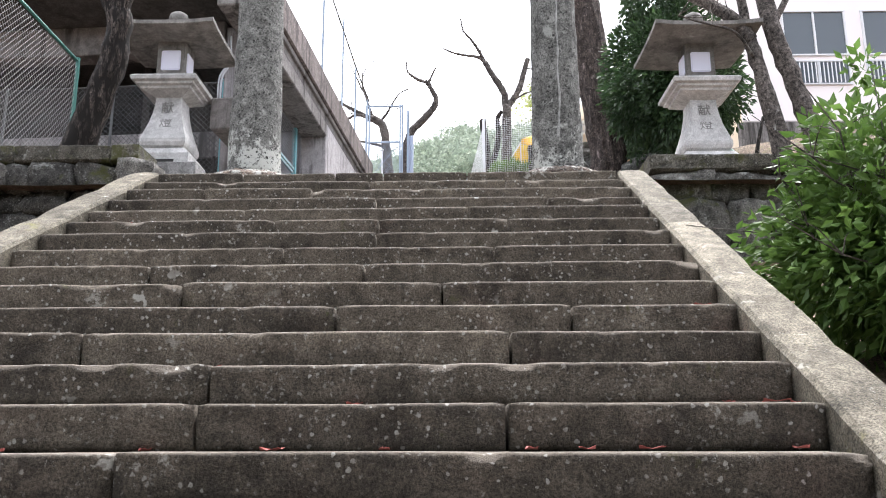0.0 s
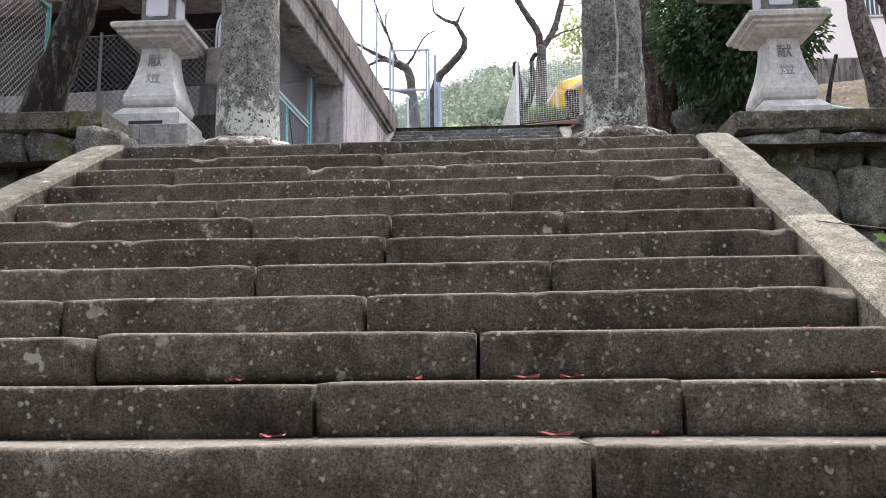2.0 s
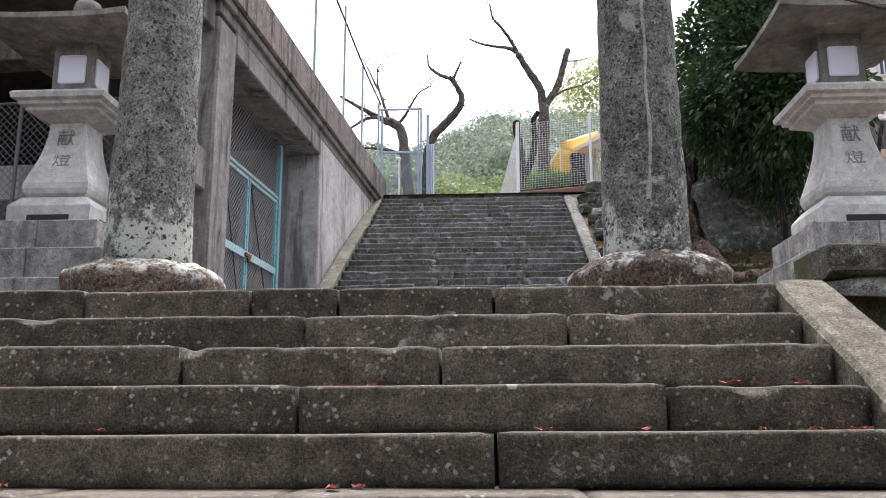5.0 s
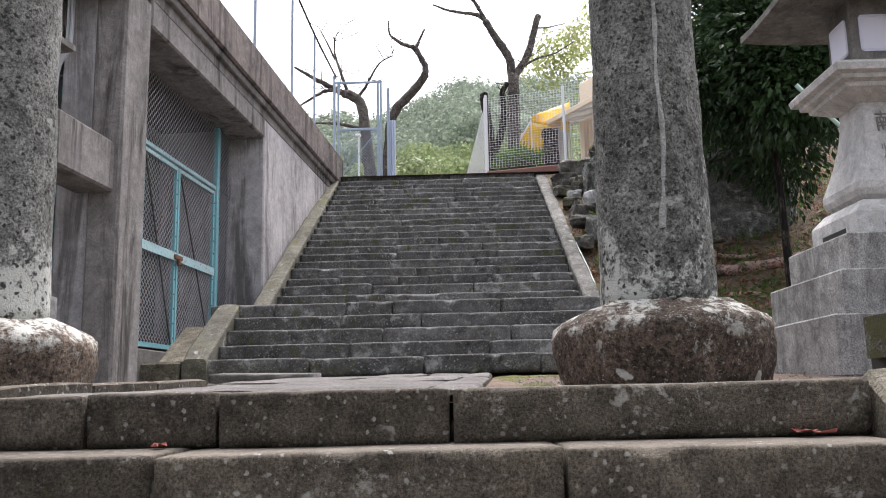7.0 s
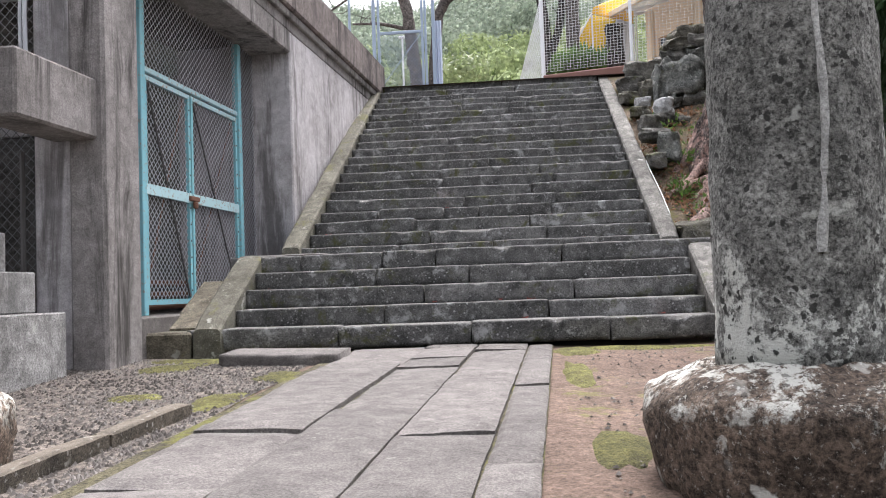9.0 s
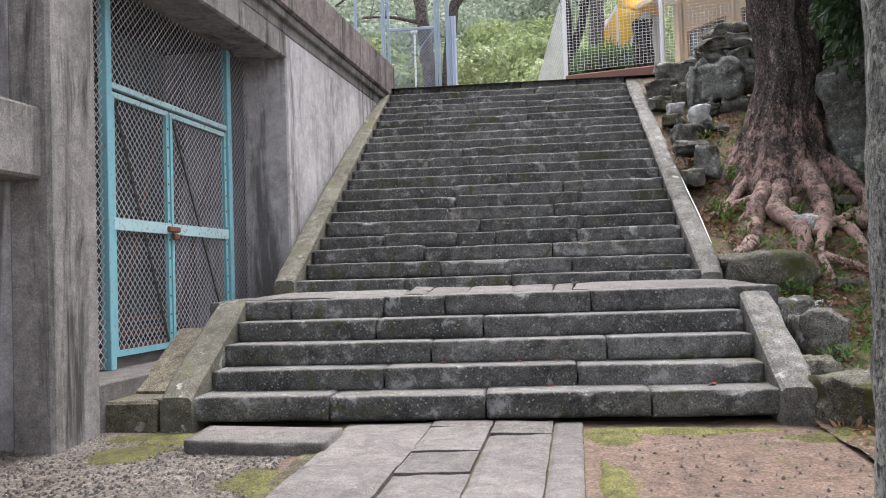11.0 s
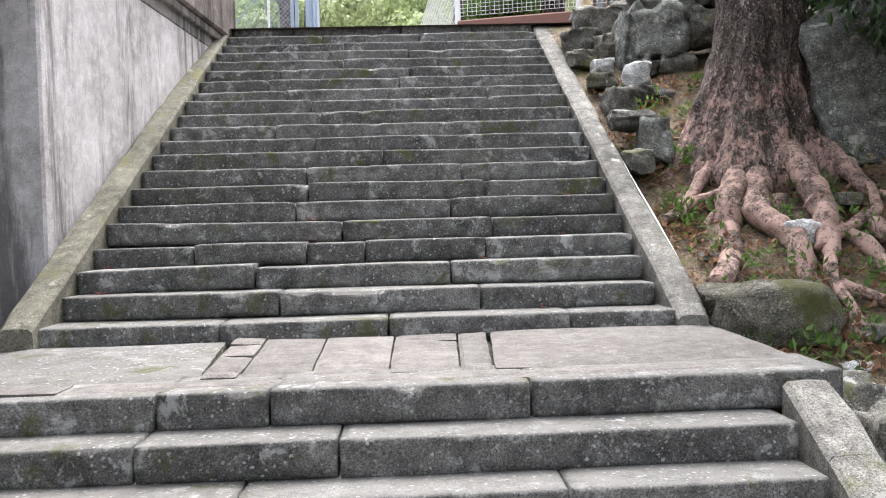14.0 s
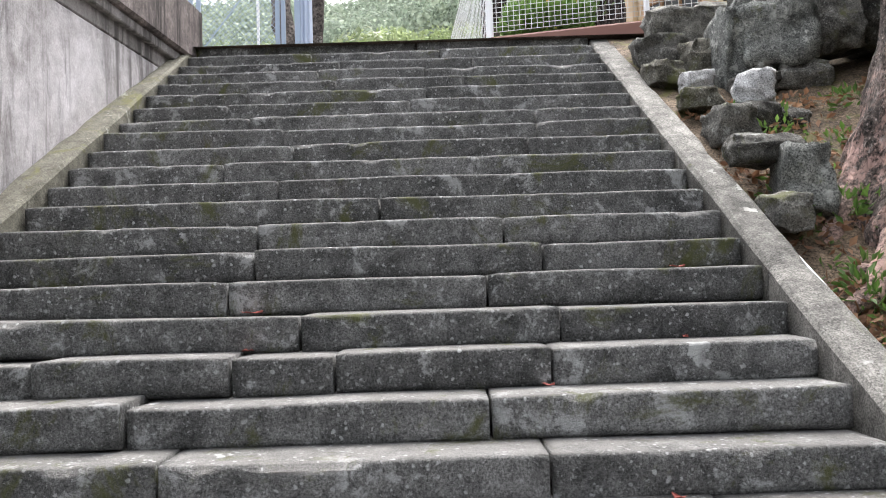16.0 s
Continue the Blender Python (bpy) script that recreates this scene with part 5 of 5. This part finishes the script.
bare_tree("garden_tree", (-3.97, 8.6, 4.1), ([(-0.12, 0, -0.1), (-0.08, 0, 0.5), (0.07, 0, 1.1), (0.24, 0, 1.7), (0.27, 0, 2.3)], 0.20, 0.125), [([(0.26, 0, 2.2), (0.36, 0, 2.8), (0.40, 0.1, 3.6), (0.55, 0.2, 4.6)], 0.12, 0.06), ([(0.25, 0, 2.15), (0.12, 0, 2.45), (-0.06, 0, 2.85), (-0.3, 0.1, 3.8)], 0.10, 0.05)], "leaning dark-barked tree behind the rubble wall", 3, BARK, ntwigs=0)
bare_tree("cherry_tree", (4.12, 10.0, 4.0), ([(0.05, 0, 0), (-0.05, 0, 1.2), (-0.20, 0, 2.1), (-0.32, 0, 2.7)], 0.125, 0.085), [([(-0.30, 0, 2.65), (-0.55, 0, 3.0), (-1.0, 0.0, 3.3), (-1.5, 0.1, 3.9)], 0.10, 0.06), ([(-0.31, 0, 2.65), (-0.38, 0, 3.2), (-0.5, 0.1, 4.2)], 0.07, 0.04), ([(-0.30, -0.05, 2.4), (-0.6, -0.3, 2.62), (-1.05, -0.45, 2.68), (-1.35, -0.5, 2.75)], 0.022, 0.008)], "bare dark cherry tree in front of the house", 4, ntwigs=14, tl=0.7, tr=0.008)
bare_tree("cherry_tree", (4.55, 10.0, 4.0), ([(0.0, 0, 0), (-0.06, 0, 1.3), (-0.28, 0, 2.2), (-0.46, 0, 2.9), (-0.55, 0.1, 4.0)], 0.14, 0.10), [([(-0.45, 0, 2.85), (-0.2, 0.0, 3.3), (0.1, 0.1, 3.9)], 0.05, 0.02)], "bare dark cherry tree with a straight trunk", 5, ntwigs=6, tl=0.6, tr=0.008)
bare_tree("pollarded_tree", (-2.0, 25.0, 8.3), ([(0.08, 0, 0), (0.06, 0, 1.2), (-0.04, 0, 2.2), (-0.13, 0, 2.98), (-0.33, 0, 3.28), (-0.61, 0, 3.37)], 0.17, 0.11), [([(-0.58, 0, 3.36), (-1.09, 0.1, 3.68), (-1.37, 0.1, 3.84), (-1.9, 0.2, 4.2)], 0.085, 0.03), ([(-0.33, 0, 3.18), (-0.7, -0.1, 3.38), (-1.03, -0.1, 3.42), (-1.38, 0, 3.29), (-2.0, 0, 2.9)], 0.06, 0.022), ([(-0.25, 0, 3.25), (-0.06, 0, 3.50), (0.06, 0.0, 3.73), (0.32, 0, 4.16), (0.67, 0, 4.36)], 0.045, 0.014), ([(-0.50, 0, 3.4), (-0.70, 0, 4.02), (-0.83, 0, 4.47), (-0.83, 0, 4.91)], 0.05, 0.014), ([(-0.83, 0, 4.3), (-1.0, 0, 4.7), (-1.25, 0, 5.2)], 0.03, 0.01), ([(-0.11, 0, 2.41), (-0.76, 0, 2.58), (-1.39, 0, 2.61)], 0.05, 0.025)], "pollarded bare tree behind the steel gate", 6, ntwigs=44, tl=0.8, tr=0.010)
bare_tree("pollarded_tree", (-1.3, 25.0, 8.3), ([(-0.25, 0, 0), (-0.22, 0, 1.4), (-0.10, 0, 2.55), (0.05, 0, 2.92), (0.28, 0, 3.18), (0.64, 0, 3.60), (0.78, 0, 3.84)], 0.13, 0.105), [([(0.78, 0, 3.80), (0.78, 0, 4.07), (0.57, 0, 4.48), (0.45, 0, 4.60)], 0.085, 0.06), ([(0.5, 0, 4.55), (0.19, 0, 4.68), (-0.02, 0, 4.84), (-0.12, 0, 4.98), (-0.14, 0, 5.3)], 0.055, 0.016), ([(0.55, 0, 4.50), (0.66, 0, 4.78), (0.79, 0, 5.06)], 0.045, 0.022), ([(-0.02, 0, 4.82), (0.12, 0, 4.76)], 0.025, 0.02)], "crooked pollarded tree with cut limbs", 7, ntwigs=5, tl=0.4, tr=0.008)
bare_tree("pollarded_tree", (1.7, 25.0, 8.3), ([(-0.06, 0, 0), (-0.03, 0, 1.7), (0.0, 0, 2.9), (0.03, 0, 3.75)], 0.18, 0.14), [([(0.0, 0, 3.6), (-0.07, 0, 4.2), (-0.37, 0, 4.73), (-0.65, 0, 5.24)], 0.12, 0.085), ([(-0.6, 0, 5.2), (-0.85, 0, 5.40), (-1.22, 0, 5.47), (-1.6, 0, 5.55), (-1.98, 0, 5.72)], 0.06, 0.022), ([(-0.63, 0, 5.2), (-0.82, 0, 5.61), (-1.10, 0, 6.05), (-1.32, 0, 6.33), (-1.40, 0, 6.75)], 0.055, 0.02), ([(0.02, 0, 3.65), (0.22, 0, 3.95), (0.42, 0, 4.30), (0.58, 0, 4.85), (0.72, 0, 5.34)], 0.105, 0.08), ([(0.66, 0, 5.0), (0.95, 0, 5.0), (1.4, 0, 5.1)], 0.025, 0.01), ([(0.2, 0, 3.9), (0.6, 0, 4.15), (1.11, 0, 4.3), (1.6, 0, 4.6)], 0.035, 0.014)], "forked pollarded tree behind the white fence", 8, ntwigs=10, tl=0.5, tr=0.010)
bare_tree("pollarded_tree", (1.0, 24.0, 8.3), ([(0.06, 0, 0), (0.04, 0, 1.1), (0.02, 0, 1.9), (-0.06, 0, 2.6), (-0.08, 0, 2.9)], 0.13, 0.09), [([(0.05, 0, 1.2), (0.30, 0, 1.9), (0.39, 0, 2.45), (0.36, 0, 2.9), (0.50, 0, 3.15)], 0.10, 0.06)], "short dark pollarded trunk behind the white fence", 9, BARK, ntwigs=8, tl=0.5)


def crown_tree(at, height, r, seed, mat, cards, size, label, name="broadleaf_tree"):
    rnd = random.Random(seed)
    t = thing(name, at, label=label, category="tree", group="trees on the hillside")
    part("trunk", limb([(0, 0, -0.5), (0.1, 0, height * 0.4), (0, 0.1, height * 0.8)], 0.05 * r + 0.08, 0.05, 2, 6), BARK_GREY, t)
    blobs = [(rnd.gauss(0, r * 0.5), rnd.gauss(0, r * 0.5), height * rnd.uniform(0.5, 1.0), r * rnd.uniform(0.22, 0.5), r * rnd.uniform(0.22, 0.5), r * rnd.uniform(0.2, 0.38)) for _ in range(22)]
    leaf_cloud("crown", blobs, cards, size, mat, t, seed, hollow=0.7, aspect=1.6, shingled=True)
    return t


LEAF_FEATHER = leafy("yellow_green_feathery_leaves", (0.34, 0.40, 0.13), (0.56, 0.60, 0.30))
LEAF_BRIGHT = leafy("light_green_leaves", (0.21, 0.27, 0.115), (0.42, 0.48, 0.245))
crown_tree((6.3, 33, 8.3), 9.2, 2.4, 61, LEAF_FEATHER, 6500, 0.16, "light green broadleaf tree behind the terrace")
for i, (x, y, h, r, m) in enumerate(((-3.2, 36, 3.6, 2.4, LEAF_HILL), (0.4, 38, 3.4, 2.4, LEAF_HILL), (3.6, 40, 3.8, 2.6, LEAF_HILL), (-7.5, 38, 4.0, 2.8, LEAF_HILL), (-1.4, 44, 5.0, 3.0, LEAF_BRIGHT), (7.5, 42, 5.5, 3.0, LEAF_HILL), (-11, 42, 5.0, 3.0, LEAF_HILL), (2.6, 46, 5.5, 3.2, LEAF_BRIGHT), (-5.0, 47, 6.0, 3.2, LEAF_HILL))):
    crown_tree((x, y, 8.3), h, r, 70 + i, m, 9000, 0.20, "bushy green broadleaf tree on the slope beyond")
rnd = random.Random(77)
brush = thing("bare_brushwood", (0, 29.5, 8.3), label="pale bare brushwood beyond the stair head", category="brushwood", kind="stuff")
part("twig_mass", twigs([(rnd.uniform(-2.2, 1.4), rnd.uniform(-0.5, 1.5), rnd.uniform(0, 0.5)) for _ in range(30)], rnd, 150, 1.1, 0.012, 2), plain("pale_twigs", (0.34, 0.27, 0.25), 0.8), brush)


def hill_z(x, y):
    f = max(0.0, min(1.0, (y - 44) / 106))
    k = max(0.0, min(1.0, (x * 150 / max(y, 50) + 10) / 14))
    ridge = 50.0 + 6.0 * k * k * (3 - 2 * k)
    return 7.0 + (ridge - 7.0) * f ** 1.05 - max(0.0, y - 150) * 0.5 + 1.5 * noise.noise(Vector((x * 0.03, y * 0.03, 0)))


tagged(part("hillside", grid_mesh([[(x, y, hill_z(x, y) - 0.5) for x in span(-160, 200, 60)] for y in span(44, 190, 40)]), BANK, smooth=True), "steep wooded hillside beyond the stairs", "hill", kind="structure")
rnd = random.Random(90)


def far_woods(name, y0, y1, crowns, cards, size, material, label, seed, small, large):
    """Rounded crowns of many leaf clumps over the hillside."""
    blobs = []
    for _ in range(crowns):
        y = y0 + (y1 - y0) * rnd.random() ** 0.8
        x = rnd.uniform(-0.30 * y - 4, 0.30 * y + 4)
        s = rnd.uniform(small, large)
        for _k in range(4):
            a = rnd.uniform(0, 6.28)
            blobs.append((x + 0.5 * s * math.cos(a), y + 0.5 * s * math.sin(a), hill_z(x, y) + s * rnd.uniform(0.3, 0.8), s * rnd.uniform(0.45, 0.75), s * rnd.uniform(0.45, 0.75), s * rnd.uniform(0.35, 0.55)))
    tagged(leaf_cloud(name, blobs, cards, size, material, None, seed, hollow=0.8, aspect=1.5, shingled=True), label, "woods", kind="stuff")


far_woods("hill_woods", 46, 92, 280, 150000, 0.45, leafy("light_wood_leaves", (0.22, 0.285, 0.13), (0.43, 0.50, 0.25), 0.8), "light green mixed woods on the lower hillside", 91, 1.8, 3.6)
# Distance haze is put into the paler, greyer green of these leaves
far_woods("ridge_woods", 88, 156, 560, 190000, 0.62, leafy("hazed_wood_leaves", (0.24, 0.30, 0.23), (0.42, 0.48, 0.37), 0.8), "evergreen woods on the upper hillside, paled grey-green for haze", 93, 2.6, 5.0)
# Added, out of view: leaf mass that cuts the low southern sky off the risers
blobs = []
for _ in range(170):
    x, y = rnd.uniform(-26, 26), rnd.uniform(-17, -11)
    blobs.append((x, y, rnd.uniform(0.5, 8.5), rnd.uniform(1.2, 2.4), 1.5, rnd.uniform(1.2, 2.2)))
tagged(leaf_cloud("south_woods", blobs, 40000, 0.6, LEAF_DARK, None, 92, aspect=1.5), "unseen leaf mass added to keep low sky light off the risers", "woods", kind="stuff")


# ---- buildings above ----
def window_unit(parent, x0, x1, z0, z1, y, panes=2, bars=False):
    wdw = part("window", box(x0, x1, y + 0.015, y + 0.05, z0, z1, 0.0), GLASS, parent, "aluminium-framed window")
    w = (x1 - x0) / panes
    for a, b, c, d in ((x0 - 0.04, x1 + 0.04, z1, z1 + 0.05), (x0 - 0.04, x1 + 0.04, z0 - 0.05, z0)):
        part("frame", box(a, b, y - 0.04, y + 0.06, c, d, 0.005), WHITE, wdw)
    for i in range(panes + 1):
        part("frame", box(x0 + i * w - 0.03, x0 + i * w + 0.03, y - 0.035, y + 0.06, z0, z1, 0.005), WHITE, wdw)
    if bars:
        for i in range(int((x1 - x0) / 0.12)):
            part("window_bar", box(x0 + 0.12 * i, x0 + 0.12 * i + 0.03, y - 0.08, y - 0.06, z0, z1, 0.0), WHITE, wdw)
    return wdw


house = thing("house", label="pale pink two-storey house with white window frames", category="house")
part("wall", box(8.2, 17, 24.0, 30, 11.05, 17.5, 0.02), PINK, house, "pale pink rendered wall")
part("foundation", box(7.0, 17.2, 23.9, 30, 8.0, 11.0, 0.02), CONCRETE, house, "grey concrete foundation wall")
for x0, x1, z0, z1, b in ((10.15, 12.05, 13.2, 14.6, False), (10.15, 12.05, 12.25, 12.95, True), (12.6, 14.5, 13.2, 14.6, False), (12.6, 14.5, 12.25, 12.95, True)):
    window_unit(house, x0, x1, z0, z1, 23.97, 2, b)
part("roof", box(8.0, 17.4, 23.6, 30.4, 17.5, 17.8, 0.03), CONCRETE, house)
net = thing("net_fence", (3.9, 12.5, 4.6), 0, "pale green net fence beside the lantern", "fence")
PALE_GREEN = plain("pale_green_paint", (0.45, 0.62, 0.55), 0.6)
part("top_rail", tube(smooth_line([(-0.35, 0, 2.35), (0.2, 0, 1.75), (0.72, 0, 1.32), (2.6, 0, 1.10)], 4), [0.022] * 13, 7), PALE_GREEN, net)
for x, h in ((0.72, 1.32), (2.6, 1.10)):
    bar("fence_post", (x, 0, -0.4), (x, 0, h), 0.022, PALE_GREEN, net)
chain_link("net", PALE_GREEN, net, 2.6, 1.1, 0.05, 0.004).matrix_basis = pose(0.0, 0, 0.0)

hall = thing("school_hall", (3.75, 27.5, 8.3), -62, "cream building with brown window frames and clear awning", "building")
part("wall", box(0, 5.4, 0, 4, 0, 4.4, 0.02), CREAM, hall, "cream rendered wall")
BROWN = plain("tan_frame", (0.42, 0.27, 0.15), 0.6)
for i in range(3):
    wdw = part("window", box(0.5 + 1.8 * i, 1.8 + 1.8 * i, -0.02, 0.05, 1.0, 2.4, 0.0), GLASS, hall, "brown-framed window")
    for k in range(4):
        part("mullion", box(0.5 + 1.8 * i + 0.42 * k, 0.55 + 1.8 * i + 0.42 * k, -0.06, 0.0, 1.0, 2.4, 0.004), BROWN, wdw)
    for z in (0.97, 1.7, 2.38):
        part("transom", box(0.5 + 1.8 * i, 1.8 + 1.8 * i, -0.055, 0.0, z, z + 0.05, 0.004), BROWN, wdw)
    part("pilaster", box(0.1 + 1.8 * i, 0.3 + 1.8 * i, -0.12, 0.0, 0, 3.2, 0.01), CREAM, hall)
CLEAR = leafy("milky_awning_sheet", (0.80, 0.78, 0.72), (0.84, 0.82, 0.76), 0.4)
for i in range(6):
    part("awning_sheet", box(0.9 * i - 0.4, 0.9 * i + 0.47, -2.0, 0.0, 0.0, 0.012, 0.0), CLEAR, hall, "milky corrugated awning sheet").matrix_basis = pose(0, -0.02, 3.3, 18, 0, 0)
    part("rafter", box(0.9 * i - 0.03, 0.9 * i + 0.03, -2.0, 0.0, -0.06, -0.005, 0.0), WHITE, hall).matrix_basis = pose(0, -0.02, 3.3, 18, 0, 0)
part("eave_beam", box(-0.4, 5.0, -2.0, -1.92, 2.55, 2.68, 0.01), CREAM, hall)

tent = thing("sun_awning", label="yellow canvas sun awning with white edge behind the fence", category="awning")


def canvas(name, rows, material, label):
    bm = grid_mesh(rows)
    for v in bm.verts:
        v.co += wobble(v.co, 1.6, 0.03)
    bmesh.ops.solidify(bm, geom=bm.faces[:], thickness=0.012)
    return part(name, bm, material, tent, label, True)


def slanted(a, b, c, e, n=6):
    """Rows of a sheet between edge a-b and edge c-e."""
    a, b, c, e = Vector(a), Vector(b), Vector(c), Vector(e)
    return [[a.lerp(b, i / n).lerp(c.lerp(e, i / n), k / n) for k in range(n + 1)] for i in range(n + 1)]


YELLOW_CANVAS = leafy("yellow_canvas", (0.88, 0.62, 0.03), (0.90, 0.64, 0.04), 0.6)
WHITE_CANVAS = leafy("white_canvas", (0.82, 0.81, 0.80), (0.84, 0.83, 0.82), 0.6)
canvas("roof_sheet", slanted((2.13, 25.07, 10.82), (3.18, 26.0, 10.83), (2.16, 25.0, 10.95), (3.40, 27.0, 12.0)), YELLOW, "orange-yellow canvas roof sheet")
canvas("side_sheet", slanted((2.12, 25.10, 10.81), (2.72, 25.4, 10.76), (1.40, 25.05, 9.55), (2.15, 25.25, 9.55)), YELLOW_CANVAS, "bright yellow side sheet")
canvas("side_sheet", slanted((1.40, 25.05, 9.55), (2.15, 25.25, 9.55), (1.40, 25.05, 8.35), (2.15, 25.25, 8.35)), YELLOW_CANVAS, "bright yellow side sheet")
canvas("white_sheet", slanted((2.73, 25.42, 10.78), (3.16, 25.95, 10.80), (2.17, 25.30, 9.55), (3.10, 25.8, 9.55)), WHITE_CANVAS, "white canvas end sheet")
canvas("white_sheet", slanted((2.17, 25.30, 9.55), (3.10, 25.8, 9.55), (2.17, 25.30, 8.35), (3.10, 25.8, 8.35)), WHITE_CANVAS, "white canvas end sheet")
part("hem", tube([(2.13, 25.05, 10.84), (1.76, 25.03, 10.22), (1.38, 25.02, 9.53)], [0.022] * 3, 6), WHITE, tent, "white hem")
for x, y, z in ((2.13, 25.1, 10.8), (3.2, 26.05, 10.82), (3.4, 27.0, 11.98)):
    part("tent_pole", tube([(x, y, 8.2), (x, y, z)], [0.02, 0.02], 8), WHITE, tent)
stump = thing("tree_stump", (2.21, 21.85, 8.3), label="dark cut tree stump just behind the white fence", category="tree stump")
part("stump_body", limb([(0, 0, -0.1), (0.0, 0, 0.5), (0.01, 0, 1.0), (0.01, 0, 1.2)], 0.19, 0.165, 4, 14, 0.2, 5), BARK, stump, smooth=True)
part("cut_face", rock((0.34, 0.34, 0.12), 3, 3, 0.15), BARK, stump, smooth=True).matrix_basis = pose(0.01, 0, 1.19)
hedge = thing("low_plants", (1.65, 21.95, 8.35), label="low green strap-leaved plants behind the white fence", category="plants")
leaf_cloud("foliage", [(-0.42 + 0.2 * i, 0.05 * (i % 2), 0.40 + 0.05 * (i % 3), 0.2, 0.2, 0.26) for i in range(5)], 1500, 0.20, LEAF, hedge, 15, droop=-0.6, aspect=4.5)

# ---- fallen leaves on the steps ----
rnd = random.Random(50)
for k in range(150):
    lips = LIPS_1 if k < 125 else LIPS_2 + LIPS_3[8:]
    y, z = rnd.choice(lips[1:19] if k < 125 else lips[1:])
    f = thing("fallen_leaf", (rnd.uniform(-2.4, 1.4) if k % 4 else 1.38 - abs(rnd.gauss(0, 0.15)), y + 0.30 - abs(rnd.gauss(0, 0.06)), z + 0.008), rnd.uniform(0, 360), "dry reddish fallen leaf on a stone step", "leaf", "fallen leaves")
    s = rnd.uniform(0.022, 0.055)
    bm = grid_mesh([[(-s, -s * 0.35 * a, 0.004 + 0.006 * b), (0, -s * 0.5 * a, 0.0), (s, -s * 0.1 * a, 0.012 * b)] for a, b in ((1, 1), (0, 0.1), (-1, 1))])
    bmesh.ops.solidify(bm, geom=bm.faces[:], thickness=0.0012)
    part("leaf_blade", bm, RED_LEAF, f)

# ---- gravel and moss on the terrace ----
GRAVEL = weathered("gravelly_soil", (0.105, 0.09, 0.078), (0.062, 0.052, 0.045), lichen=(0.36, 0.33, 0.30), spots=0.0, speck=1.2, patch=0.0, grain=45, bump=1.0, contrast=1.0)
sheet("gravel_bed", span(-4.6, -1.29, 26), span(7.7, 12.3, 22), lambda x, y: plaza_z(y) - 0.029 + 0.02 * noise.noise(Vector((x * 1.5, y * 1.5, 1))), GRAVEL, "grey-brown gravelly soil beside the path")
rnd = random.Random(55)
verts, faces = [], []
for k in range(9500):
    left = k < 8600
    x = -1.3 - 2.6 * rnd.random() ** 1.3 if left else rnd.uniform(0.5, 3.2)
    y = rnd.uniform(8.0, 12.2)
    s = rnd.uniform(0.006, 0.02) * (1.0 if left else 0.8)
    z = plaza_z(y) - 0.03 + 0.02 * noise.noise(Vector((x * 1.5, y * 1.5, 1)))
    i = len(verts)
    a0 = rnd.uniform(0, 6.28)
    for q in range(4):
        verts.append((x + s * math.cos(a0 + q * 1.57) * rnd.uniform(0.7, 1.2), y + s * math.sin(a0 + q * 1.57) * rnd.uniform(0.7, 1.2), z))
    verts.append((x + rnd.uniform(-0.3, 0.3) * s, y, z + s * 0.8))
    faces.extend([(i + q, i + (q + 1) % 4, i + 4) for q in range(4)])
me = bpy.data.meshes.new("gravel")
me.from_pydata(verts, [], faces)
me.materials.append(leafy("mixed_gravel", (0.075, 0.066, 0.06), (0.26, 0.24, 0.225), 0.9))
tagged(new("gravel", me), "loose grey-brown gravel strewn over the soil", "gravel", kind="stuff")
MOSS = weathered("green_moss", (0.115, 0.112, 0.035), (0.06, 0.055, 0.022), spots=0.0, speck=0.0, patch=0.0, grain=90, bump=1.0, contrast=0.9)
for x, y, rx, ry in ((-2.1, 12.15, 0.75, 0.22), (-1.35, 11.15, 0.22, 0.30), (-2.35, 11.75, 0.35, 0.28), (-1.95, 10.35, 0.22, 0.16), (-1.42, 10.15, 0.16, 0.35), (0.62, 12.1, 0.16, 0.3), (1.15, 12.25, 0.55, 0.12), (0.56, 11.0, 0.10, 0.6), (1.9, 12.0, 0.35, 0.14), (0.58, 8.9, 0.12, 0.35), (2.6, 12.9, 0.30, 0.35), (2.9, 12.3, 0.35, 0.3), (3.2, 13.9, 0.35, 0.3)):
    rows = []
    for q in range(7):
        f = q / 6
        rows.append([])
        for k in range(22):
            a = 2 * math.pi * k / 22
            w = f * (1 + 0.45 * noise.noise(Vector((math.cos(a) * 1.6 + x * 3, math.sin(a) * 1.6 + y * 3, 0))))
            px, py = x + rx * w * math.cos(a), y + ry * w * math.sin(a)
            g = bank_z(px, py) if px > 1.95 and py > 11.4 else plaza_z(py) - 0.035 + 0.02 * noise.noise(Vector((px * 1.5, py * 1.5, 1)))
            rows[-1].append((px, py, g + 0.022 * (1 - f ** 3) - 0.006 * f + 0.008 * noise.noise(Vector((px * 14, py * 14, 2))) * (1 - f)))
    bm = grid_mesh(rows, True, False)
    for fc in bm.faces:
        if fc.normal.z < 0:
            fc.normal_flip()
    tagged(part("moss_patch", bm, MOSS, smooth=True), "low cushion of yellow-green moss on the soil", "moss", "moss patches")
